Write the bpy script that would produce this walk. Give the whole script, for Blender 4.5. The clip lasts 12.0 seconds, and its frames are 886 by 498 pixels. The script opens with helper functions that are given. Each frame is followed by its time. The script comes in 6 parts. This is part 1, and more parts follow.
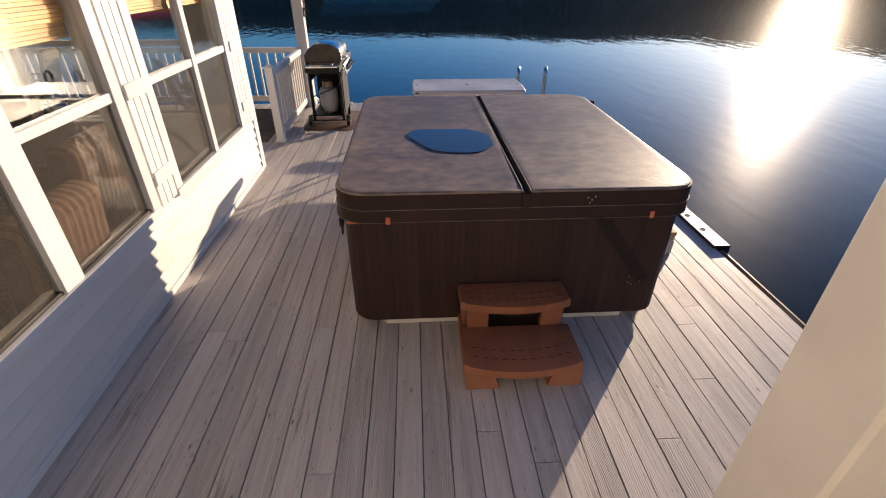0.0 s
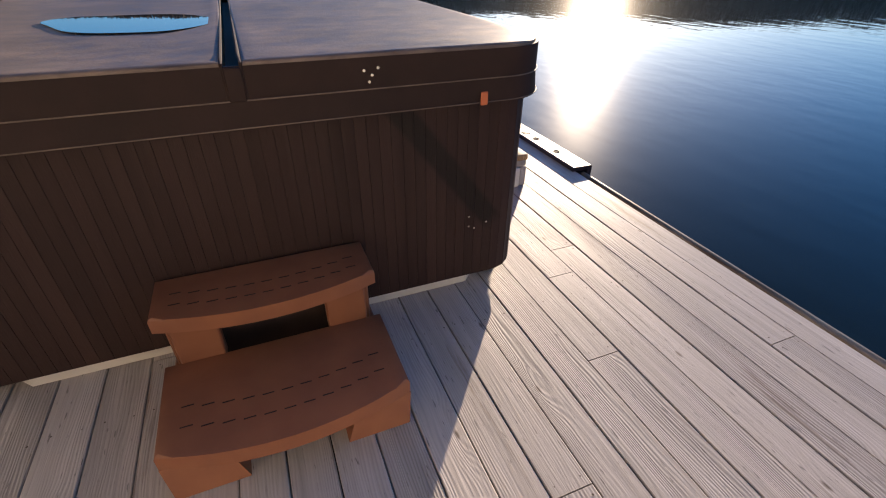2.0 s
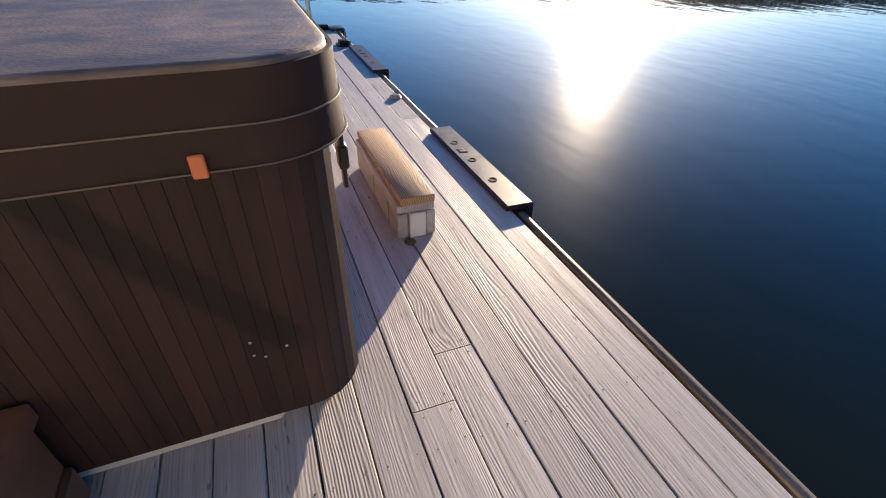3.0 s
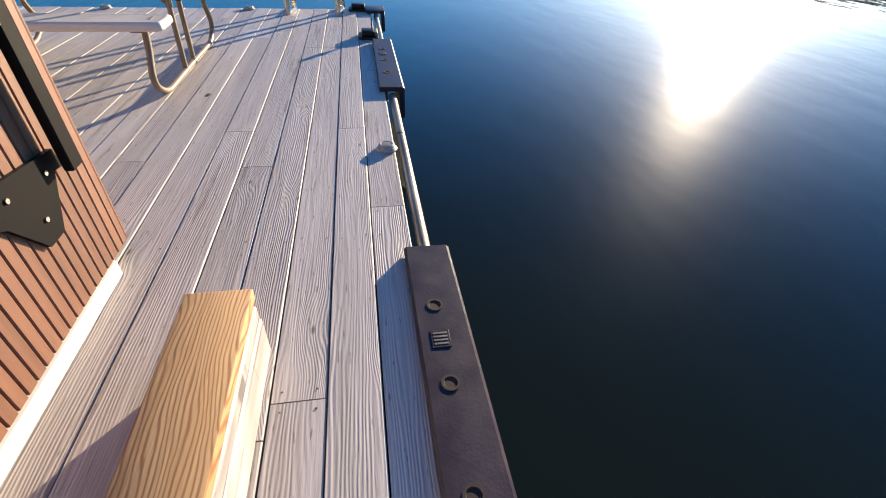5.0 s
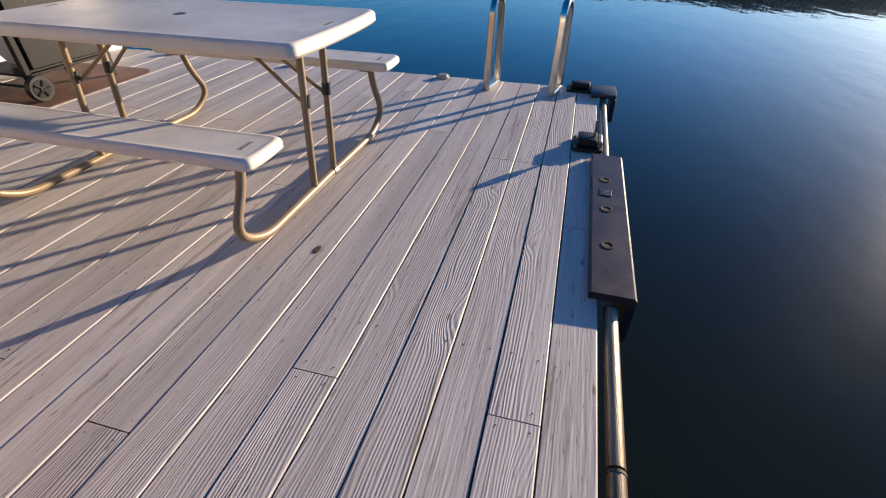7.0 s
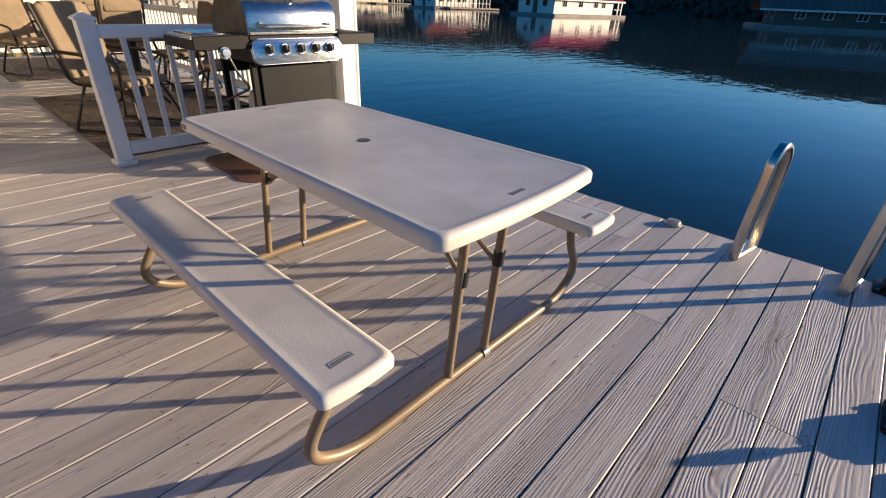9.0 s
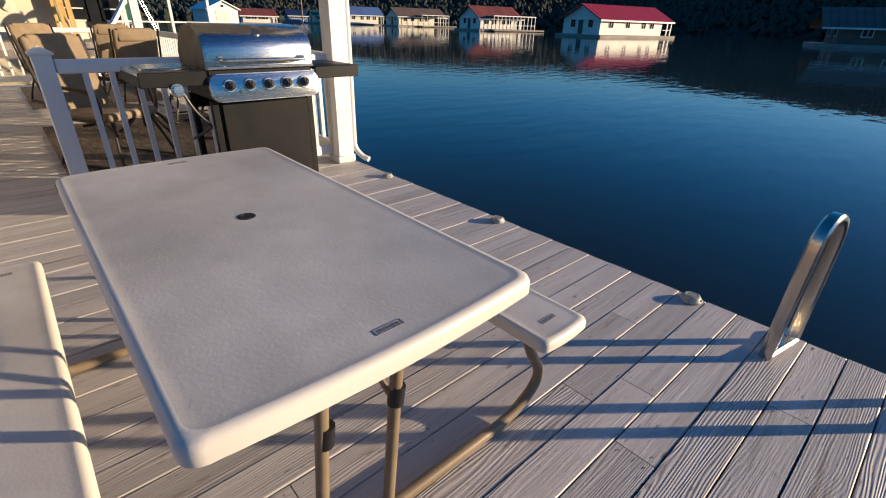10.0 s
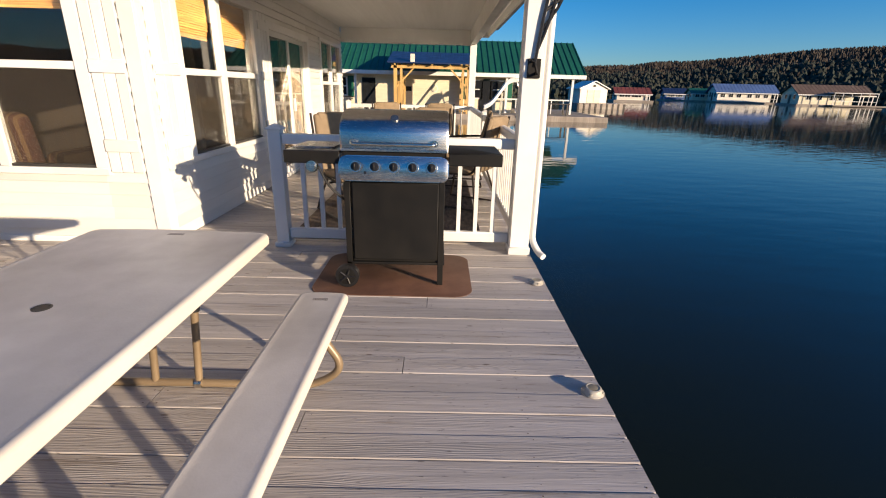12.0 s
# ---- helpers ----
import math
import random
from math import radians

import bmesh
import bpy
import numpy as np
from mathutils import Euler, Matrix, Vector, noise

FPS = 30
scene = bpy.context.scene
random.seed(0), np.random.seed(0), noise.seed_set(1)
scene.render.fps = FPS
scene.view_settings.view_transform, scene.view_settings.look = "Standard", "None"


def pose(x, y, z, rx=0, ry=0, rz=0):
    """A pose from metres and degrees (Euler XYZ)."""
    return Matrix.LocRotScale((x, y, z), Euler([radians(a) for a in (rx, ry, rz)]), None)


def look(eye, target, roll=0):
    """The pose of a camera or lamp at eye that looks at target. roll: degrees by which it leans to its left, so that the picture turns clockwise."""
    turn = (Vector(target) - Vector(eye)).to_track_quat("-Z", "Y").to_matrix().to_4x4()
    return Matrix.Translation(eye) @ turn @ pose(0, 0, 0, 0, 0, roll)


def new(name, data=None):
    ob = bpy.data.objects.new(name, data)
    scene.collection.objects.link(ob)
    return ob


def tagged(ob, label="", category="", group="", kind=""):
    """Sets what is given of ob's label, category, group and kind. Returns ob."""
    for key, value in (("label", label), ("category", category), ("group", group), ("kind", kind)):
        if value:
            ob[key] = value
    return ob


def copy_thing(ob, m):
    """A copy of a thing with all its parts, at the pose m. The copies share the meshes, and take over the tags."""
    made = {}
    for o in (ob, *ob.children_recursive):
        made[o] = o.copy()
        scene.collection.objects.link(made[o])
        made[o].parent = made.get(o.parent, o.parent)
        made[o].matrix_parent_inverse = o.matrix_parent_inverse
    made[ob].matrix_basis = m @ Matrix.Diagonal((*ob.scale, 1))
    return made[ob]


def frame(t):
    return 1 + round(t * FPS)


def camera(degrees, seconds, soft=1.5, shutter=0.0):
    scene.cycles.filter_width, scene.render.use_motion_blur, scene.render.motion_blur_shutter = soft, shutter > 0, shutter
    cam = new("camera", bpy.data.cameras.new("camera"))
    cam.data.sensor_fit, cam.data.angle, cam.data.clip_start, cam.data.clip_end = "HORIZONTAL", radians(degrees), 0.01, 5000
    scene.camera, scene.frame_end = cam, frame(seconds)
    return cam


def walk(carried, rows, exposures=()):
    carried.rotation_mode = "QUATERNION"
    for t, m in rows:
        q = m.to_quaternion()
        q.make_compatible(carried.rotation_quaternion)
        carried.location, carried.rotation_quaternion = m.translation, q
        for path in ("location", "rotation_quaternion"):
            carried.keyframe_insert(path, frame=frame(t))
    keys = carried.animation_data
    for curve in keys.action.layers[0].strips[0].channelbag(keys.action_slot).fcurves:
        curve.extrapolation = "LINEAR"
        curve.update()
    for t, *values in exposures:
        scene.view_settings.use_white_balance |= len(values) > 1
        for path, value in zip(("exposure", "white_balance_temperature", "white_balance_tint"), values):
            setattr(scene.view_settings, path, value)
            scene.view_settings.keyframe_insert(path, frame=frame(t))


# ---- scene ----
cam = camera(87.8, 12.0, soft=1.1)
PATH = [
    (0, (-2.689, 1.595, 2.159), (-2.582, 3.297, 1.113), 0.3),
    (0.5, (-2.638, 1.85, 1.914), (-2.369, 3.525, 0.854), -0.1),
    (1, (-2.574, 2.072, 1.636), (-2.13, 3.714, 0.585), -0.0),
    (1.5, (-2.325, 2.326, 1.453), (-1.745, 3.91, 0.379), -0.1),
    (2, (-2.003, 2.575, 1.31), (-1.365, 4.118, 0.209), 0.6),
    (2.5, (-1.52, 2.832, 1.25), (-0.904, 4.367, 0.127), 0.3),
    (2.7, (-1.347, 2.956, 1.24), (-0.736, 4.483, 0.104), 0.6),
    (4.3, (-0.361, 4.239, 1.125), (0.061, 5.758, -0.106), 1.8),
    (4.5, (-0.29, 4.412, 1.088), (0.081, 5.934, -0.156), 2.2),
    (5, (-0.147, 4.86, 1.059), (0.151, 6.404, -0.177), 2.8),
    (5.5, (-0.129, 5.377, 1.075), (-0.015, 6.969, -0.131), 2.1),
    (6, (-0.172, 5.827, 1.125), (-0.269, 7.435, -0.06), 0.9),
    (6.5, (-0.163, 6.205, 1.1), (-0.417, 7.798, -0.083), 0.3),
    (6.7, (-0.187, 6.348, 1.082), (-0.496, 7.931, -0.101), 0.4),
    (8.3, (-0.351, 7.139, 1.102), (-1.35, 8.543, 0.086), 2.9),
    (8.5, (-0.402, 7.185, 1.13), (-1.484, 8.551, 0.148), 3.0),
    (9, (-0.519, 7.331, 1.205), (-1.692, 8.643, 0.255), 2.5),
    (9.5, (-0.564, 7.62, 1.265), (-1.807, 8.889, 0.347), 2.4),
    (10, (-0.602, 7.999, 1.254), (-1.922, 9.212, 0.368), 1.7),
    (10.5, (-0.655, 8.437, 1.285), (-2.088, 9.553, 0.448), 1.2),
    (11, (-0.617, 8.875, 1.316), (-2.214, 9.794, 0.537), 0.5),
    (11.5, (-0.613, 9.282, 1.297), (-2.391, 9.868, 0.594), 0.9),
    (12, (-0.719, 9.564, 1.348), (-2.607, 9.585, 0.691), 1.5),
]
walk(cam, [(t, look(eye, target, roll)) for t, eye, target, roll in PATH],
     [(0, 0.68, 7100, 17), (1.5, 0.88, 7100, 17), (2.5, 1.1, 7000, 15), (4.5, 1.45, 7000, 10), (6.5, 1.15, 7000, 13), (8.5, 0.98, 7250, 13), (10.5, 0.75, 7250, 12), (12, 0.8, 7100, 13)])

# ---------- world, sun ----------
SUN_AZ, SUN_EL = 38.8, 9.8      # degrees from +y towards +x, above the horizon
world = bpy.data.worlds.new("world")
scene.world = world
world.use_nodes = True
wn = world.node_tree
sky = wn.nodes.new("ShaderNodeTexSky")
sky.sky_type, sky.sun_disc = "NISHITA", False
sky.sun_elevation, sky.sun_rotation = radians(SUN_EL), radians(SUN_AZ)
sky.air_density, sky.dust_density, sky.ozone_density, sky.altitude = 1.0, 0.9, 5.0, 600
wn.nodes["Background"].inputs["Strength"].default_value = 0.115
hs = wn.nodes.new("ShaderNodeHueSaturation")      # a clear, deep winter sky
hs.inputs["Hue"].default_value, hs.inputs["Saturation"].default_value = 0.505, 1.22
wn.links.new(sky.outputs["Color"], hs.inputs["Color"])
wn.links.new(hs.outputs["Color"], wn.nodes["Background"].inputs["Color"])
sun = new("sun", bpy.data.lights.new("sun", "SUN"))
sun.data.energy, sun.data.angle, sun.data.color = 5.0, radians(0.53), (1.0, 0.84, 0.64)
sd = Vector((math.sin(radians(SUN_AZ)) * math.cos(radians(SUN_EL)), math.cos(radians(SUN_AZ)) * math.cos(radians(SUN_EL)), math.sin(radians(SUN_EL))))
sun.matrix_world = look(sd * 50, (0, 0, 0))


# ---------- materials ----------
def rgb(c, k=1.0):
    return (c[0] * k, c[1] * k, c[2] * k, 1)


def mat(name, c1, c2=None, rough=0.6, metal=0.0, grain=(1, 1, 1), scale=8.0, stain=0.25, bump=0.15, fine=60.0, vary=0.0, spec=0.5, dist=0.004, objvary=0.0):
    """Two-scale varied surface: c1 to c2 by stretched grain, a broad stain, fine relief."""
    m = bpy.data.materials.new(name)
    m.use_nodes = True
    nt = m.node_tree
    N, L = nt.nodes.new, nt.links.new
    b = nt.nodes["Principled BSDF"]
    c2 = c2 or tuple(v * 0.8 for v in c1)
    tc = N("ShaderNodeTexCoord")
    mp = N("ShaderNodeMapping")
    mp.inputs["Scale"].default_value = grain
    L(tc.outputs["Object"], mp.inputs["Vector"])
    vec = mp.outputs["Vector"]
    if vary:
        oi = N("ShaderNodeObjectInfo")
        ml = N("ShaderNodeVectorMath")
        ml.operation = "MULTIPLY_ADD"
        ml.inputs[1].default_value = (1, 1, 1)
        cmb = N("ShaderNodeCombineXYZ")
        mu = N("ShaderNodeMath")
        mu.operation, mu.inputs[1].default_value = "MULTIPLY", 40.0
        L(oi.outputs["Random"], mu.inputs[0])
        for k in range(3):
            L(mu.outputs[0], cmb.inputs[k])
        L(vec, ml.inputs[0])
        L(cmb.outputs[0], ml.inputs[2])
        vec = ml.outputs[0]
    n1, n2, n3 = N("ShaderNodeTexNoise"), N("ShaderNodeTexNoise"), N("ShaderNodeTexNoise")
    for n, s, d in ((n1, scale, 4.0), (n2, scale * 0.17, 3.0), (n3, fine, 5.0)):
        n.inputs["Scale"].default_value, n.inputs["Detail"].default_value = s, d
        L(vec, n.inputs["Vector"])
    r1 = N("ShaderNodeValToRGB")
    r1.color_ramp.elements[0].position, r1.color_ramp.elements[1].position = 0.32, 0.68
    r1.color_ramp.elements[0].color, r1.color_ramp.elements[1].color = rgb(c1), rgb(c2)
    L(n1.outputs["Fac"], r1.inputs["Fac"])
    r2 = N("ShaderNodeMapRange")
    r2.inputs["From Min"].default_value, r2.inputs["From Max"].default_value = 0.35, 0.65
    r2.inputs["To Min"].default_value, r2.inputs["To Max"].default_value = 1 - stain, 1 + stain * 0.4
    L(n2.outputs["Fac"], r2.inputs["Value"])
    mx = N("ShaderNodeMix")
    mx.data_type, mx.blend_type = "RGBA", "MULTIPLY"
    mx.inputs[0].default_value = 1.0
    L(r1.outputs["Color"], mx.inputs[6])
    L(r2.outputs[0], mx.inputs[7])
    col = mx.outputs[2]
    if vary:
        r4 = N("ShaderNodeMapRange")
        r4.inputs["To Min"].default_value, r4.inputs["To Max"].default_value = 1 - vary, 1 + vary * 0.5
        L(oi.outputs["Random"], r4.inputs["Value"])
        m2 = N("ShaderNodeMix")
        m2.data_type, m2.blend_type = "RGBA", "MULTIPLY"
        m2.inputs[0].default_value = 1.0
        L(col, m2.inputs[6])
        L(r4.outputs[0], m2.inputs[7])
        col = m2.outputs[2]
    L(col, b.inputs["Base Color"])
    r3 = N("ShaderNodeMapRange")
    r3.inputs["To Min"].default_value, r3.inputs["To Max"].default_value = max(0.02, rough - 0.12), min(1, rough + 0.12)
    L(n1.outputs["Fac"], r3.inputs["Value"])
    L(r3.outputs[0], b.inputs["Roughness"])
    b.inputs["Metallic"].default_value = metal
    b.inputs["Specular IOR Level"].default_value = spec
    if bump:
        ad = N("ShaderNodeMath")
        ad.operation = "ADD"
        L(n1.outputs["Fac"], ad.inputs[0])
        L(n3.outputs["Fac"], ad.inputs[1])
        bp = N("ShaderNodeBump")
        bp.inputs["Strength"].default_value, bp.inputs["Distance"].default_value = bump, dist
        L(ad.outputs[0], bp.inputs["Height"])
        L(bp.outputs[0], b.inputs["Normal"])
    return m


# painted weathered deck boards: grain along y, open cracks, worn streaks and knots
def deck_material():
    m = mat("weathered_deck_paint", (0.555, 0.505, 0.468), (0.455, 0.408, 0.372), 0.58, grain=(14, 0.7, 14), scale=3.0, stain=0.16, bump=0.45, fine=9.0, vary=0.10, dist=0.003)
    nt = m.node_tree
    N, L = nt.nodes.new, nt.links.new
    b = nt.nodes["Principled BSDF"]
    base = b.inputs["Base Color"].links[0].from_socket
    vec = [n for n in nt.nodes if n.type == "VECT_MATH"][0].outputs[0]
    geo = N("ShaderNodeTexCoord")
    oi = N("ShaderNodeObjectInfo")
    # bare worn patches, long in the grain
    nz = N("ShaderNodeTexNoise")
    nz.inputs["Scale"].default_value, nz.inputs["Detail"].default_value, nz.inputs["Roughness"].default_value = 1.1, 6.0, 0.7
    L(vec, nz.inputs["Vector"])
    rp = N("ShaderNodeValToRGB")
    rp.color_ramp.elements[0].position, rp.color_ramp.elements[1].position = 0.60, 0.67
    rp.color_ramp.elements[0].color, rp.color_ramp.elements[1].color = (0, 0, 0, 1), (0.65, 0.65, 0.65, 1)
    L(nz.outputs["Fac"], rp.inputs["Fac"])
    mx = N("ShaderNodeMix")
    mx.data_type = "RGBA"
    L(rp.outputs["Color"], mx.inputs[0])
    L(base, mx.inputs[6])
    mx.inputs[7].default_value = (0.17, 0.125, 0.085, 1)
    # knots: scattered cells with a dark heart
    mp = N("ShaderNodeMapping")
    mp.inputs["Scale"].default_value = (7, 2.4, 0.0)
    ad = N("ShaderNodeVectorMath")
    ad.operation = "ADD"
    L(geo.outputs["Object"], ad.inputs[0])
    cm = N("ShaderNodeCombineXYZ")
    mu = N("ShaderNodeMath")
    mu.operation, mu.inputs[1].default_value = "MULTIPLY", 31.0
    L(oi.outputs["Random"], mu.inputs[0])
    L(mu.outputs[0], cm.inputs[0])
    L(mu.outputs[0], cm.inputs[1])
    L(cm.outputs[0], ad.inputs[1])
    L(ad.outputs[0], mp.inputs["Vector"])
    vo = N("ShaderNodeTexVoronoi")
    vo.voronoi_dimensions = "2D"
    vo.inputs["Scale"].default_value = 0.62
    L(mp.outputs["Vector"], vo.inputs["Vector"])
    gate = N("ShaderNodeMath")      # only some cells hold a knot
    gate.operation, gate.inputs[1].default_value = "GREATER_THAN", 0.62
    sx = N("ShaderNodeSeparateColor")
    L(vo.outputs["Color"], sx.inputs[0])
    L(sx.outputs[0], gate.inputs[0])
    kg = N("ShaderNodeMath")
    kg.operation = "MULTIPLY"
    L(gate.outputs[0], kg.inputs[1])
    kr = N("ShaderNodeValToRGB")
    e = kr.color_ramp.elements
    e[0].position, e[0].color = 0.014, (0.9, 0.9, 0.9, 1)
    e[1].position, e[1].color = 0.036, (0, 0, 0, 1)
    L(vo.outputs["Distance"], kr.inputs["Fac"])
    m2 = N("ShaderNodeMix")
    m2.data_type = "RGBA"
    L(kr.outputs["Color"], kg.inputs[0])
    L(kg.outputs[0], m2.inputs[0])
    L(mx.outputs[2], m2.inputs[6])
    m2.inputs[7].default_value = (0.16, 0.12, 0.09, 1)
    L(m2.outputs[2], b.inputs["Base Color"])
    # raised late-wood lines: straight in places, drawn into flames and round the knots in others
    mw = N("ShaderNodeMapping")
    mw.inputs["Scale"].default_value = (7.0, 0.75, 1)
    L(ad.outputs[0], mw.inputs["Vector"])
    gn = N("ShaderNodeTexNoise")
    gn.inputs["Scale"].default_value, gn.inputs["Detail"].default_value = 1.0, 3.0
    L(mw.outputs["Vector"], gn.inputs["Vector"])
    kn = N("ShaderNodeMapRange")
    kn.interpolation_type = "SMOOTHSTEP"
    kn.inputs["From Min"].default_value, kn.inputs["From Max"].default_value = 0.0, 0.30
    kn.inputs["To Min"].default_value, kn.inputs["To Max"].default_value = 22.0, 0.0
    L(vo.outputs["Distance"], kn.inputs["Value"])
    kk = N("ShaderNodeMath")
    kk.operation = "MULTIPLY"
    L(kn.outputs[0], kk.inputs[0])
    L(gate.outputs[0], kk.inputs[1])
    sp = N("ShaderNodeSeparateXYZ")
    L(ad.outputs[0], sp.inputs[0])
    ph, ph2, sn = N("ShaderNodeMath"), N("ShaderNodeMath"), N("ShaderNodeMath")
    ph.operation, ph2.operation, sn.operation = "MULTIPLY_ADD", "MULTIPLY_ADD", "SINE"
    L(sp.outputs["X"], ph.inputs[0])
    ph.inputs[1].default_value = 640.0
    L(kk.outputs[0], ph.inputs[2])
    L(gn.outputs["Fac"], ph2.inputs[0])
    ph2.inputs[1].default_value = 75.0
    L(ph.outputs[0], ph2.inputs[2])
    L(ph2.outputs[0], sn.inputs[0])
    # worn smooth in some stretches, deep in others
    dp = N("ShaderNodeTexNoise")
    dp.inputs["Scale"].default_value, dp.inputs["Detail"].default_value = 0.5, 3.0
    L(mw.outputs["Vector"], dp.inputs["Vector"])
    dr = N("ShaderNodeMapRange")
    dr.inputs["From Min"].default_value, dr.inputs["From Max"].default_value = 0.40, 0.62
    dr.inputs["To Min"].default_value, dr.inputs["To Max"].default_value = 0.06, 1.0
    L(dp.outputs["Fac"], dr.inputs["Value"])
    wv = N("ShaderNodeMath")
    wv.operation = "MULTIPLY"
    L(sn.outputs[0], wv.inputs[0])
    L(dr.outputs[0], wv.inputs[1])
    gr = N("ShaderNodeMapRange")        # relief shadow painted into the colour along the hollows of the grain
    gr.inputs["From Min"].default_value, gr.inputs["From Max"].default_value = -1.0, 0.1
    gr.inputs["To Min"].default_value, gr.inputs["To Max"].default_value = 0.74, 1.0
    L(wv.outputs[0], gr.inputs["Value"])
    fm = N("ShaderNodeMapping")         # small chips and open checks, long in the grain
    fm.inputs["Scale"].default_value = (95, 14, 1)
    L(ad.outputs[0], fm.inputs["Vector"])
    fn = N("ShaderNodeTexNoise")
    fn.inputs["Scale"].default_value, fn.inputs["Detail"].default_value = 1.0, 2.0
    L(fm.outputs["Vector"], fn.inputs["Vector"])
    fr = N("ShaderNodeMapRange")
    fr.inputs["From Min"].default_value, fr.inputs["From Max"].default_value = 0.66, 0.72
    fr.inputs["To Min"].default_value, fr.inputs["To Max"].default_value = 1.0, 0.45
    L(fn.outputs["Fac"], fr.inputs["Value"])
    gf = N("ShaderNodeMath")
    gf.operation = "MULTIPLY"
    L(gr.outputs[0], gf.inputs[0])
    L(fr.outputs[0], gf.inputs[1])
    m3 = N("ShaderNodeMix")
    m3.data_type, m3.blend_type = "RGBA", "MULTIPLY"
    m3.inputs[0].default_value = 1.0
    L(m2.outputs[2], m3.inputs[6])
    L(gf.outputs[0], m3.inputs[7])
    L(m3.outputs[2], b.inputs["Base Color"])
    bp0 = b.inputs["Normal"].links[0].from_node
    bp = N("ShaderNodeBump")
    bp.inputs["Strength"].default_value, bp.inputs["Distance"].default_value = 0.6, 0.0008
    L(wv.outputs[0], bp.inputs["Height"])
    L(bp0.outputs[0], bp.inputs["Normal"])
    L(bp.outputs[0], b.inputs["Normal"])
    return m


def glass_material(name, tint=(0.9, 0.92, 0.9)):
    m = bpy.data.materials.new(name)
    m.use_nodes = True
    nt = m.node_tree
    b = nt.nodes["Principled BSDF"]
    b.inputs["Base Color"].default_value = rgb(tint)
    b.inputs["Roughness"].default_value, b.inputs["IOR"].default_value = 0.0, 1.5
    b.inputs["Transmission Weight"].default_value = 1.0
    nz, mr = nt.nodes.new("ShaderNodeTexNoise"), nt.nodes.new("ShaderNodeMapRange")
    nz.inputs["Scale"].default_value = 6.0
    mr.inputs["To Min"].default_value, mr.inputs["To Max"].default_value = 0.0, 0.03
    nt.links.new(nz.outputs["Fac"], mr.inputs["Value"])
    nt.links.new(mr.outputs[0], b.inputs["Roughness"])
    return m


def water_material():
    m = bpy.data.materials.new("lake_water")
    m.use_nodes = True
    nt = m.node_tree
    N, L = nt.nodes.new, nt.links.new
    b = nt.nodes["Principled BSDF"]
    b.inputs["Base Color"].default_value = (0.0085, 0.0120, 0.0068, 1)
    b.inputs["Roughness"].default_value = 0.36      # broad glitter of fine ripples
    b.inputs["IOR"].default_value = 1.021
    b.inputs["Specular IOR Level"].default_value = 0.5
    b.inputs["Coat Weight"].default_value, b.inputs["Coat IOR"].default_value = 1.0, 1.27
    b.inputs["Coat Roughness"].default_value = 0.03
    tc = N("ShaderNodeTexCoord")
    mp = N("ShaderNodeMapping")
    mp.inputs["Rotation"].default_value = (0, 0, 0.5)
    mp.inputs["Scale"].default_value = (1, 0.45, 1)
    L(tc.outputs["Object"], mp.inputs["Vector"])
    a, c, d = N("ShaderNodeTexNoise"), N("ShaderNodeTexNoise"), N("ShaderNodeTexNoise")
    a.inputs["Scale"].default_value, a.inputs["Detail"].default_value = 2.4, 2.0
    c.inputs["Scale"].default_value, c.inputs["Detail"].default_value = 0.45, 2.0
    d.inputs["Scale"].default_value, d.inputs["Detail"].default_value = 0.03, 2.0   # breeze patches
    for n in (a, c, d):
        L(mp.outputs["Vector"], n.inputs["Vector"])
    mr = N("ShaderNodeMapRange")
    mr.inputs["From Min"].default_value, mr.inputs["From Max"].default_value = 0.42, 0.62
    mr.inputs["To Min"].default_value, mr.inputs["To Max"].default_value = 0.3, 1.0
    L(d.outputs["Fac"], mr.inputs["Value"])
    b1, b2 = N("ShaderNodeBump"), N("ShaderNodeBump")
    b1.inputs["Distance"].default_value, b2.inputs["Distance"].default_value = 0.011, 0.012
    b2.inputs["Strength"].default_value = 0.35
    L(mr.outputs[0], b1.inputs["Strength"])
    L(a.outputs["Fac"], b1.inputs["Height"])
    L(c.outputs["Fac"], b2.inputs["Height"])
    L(b2.outputs[0], b1.inputs["Normal"])
    L(b1.outputs[0], b.inputs["Normal"])
    L(b1.outputs[0], b.inputs["Coat Normal"])
    return m


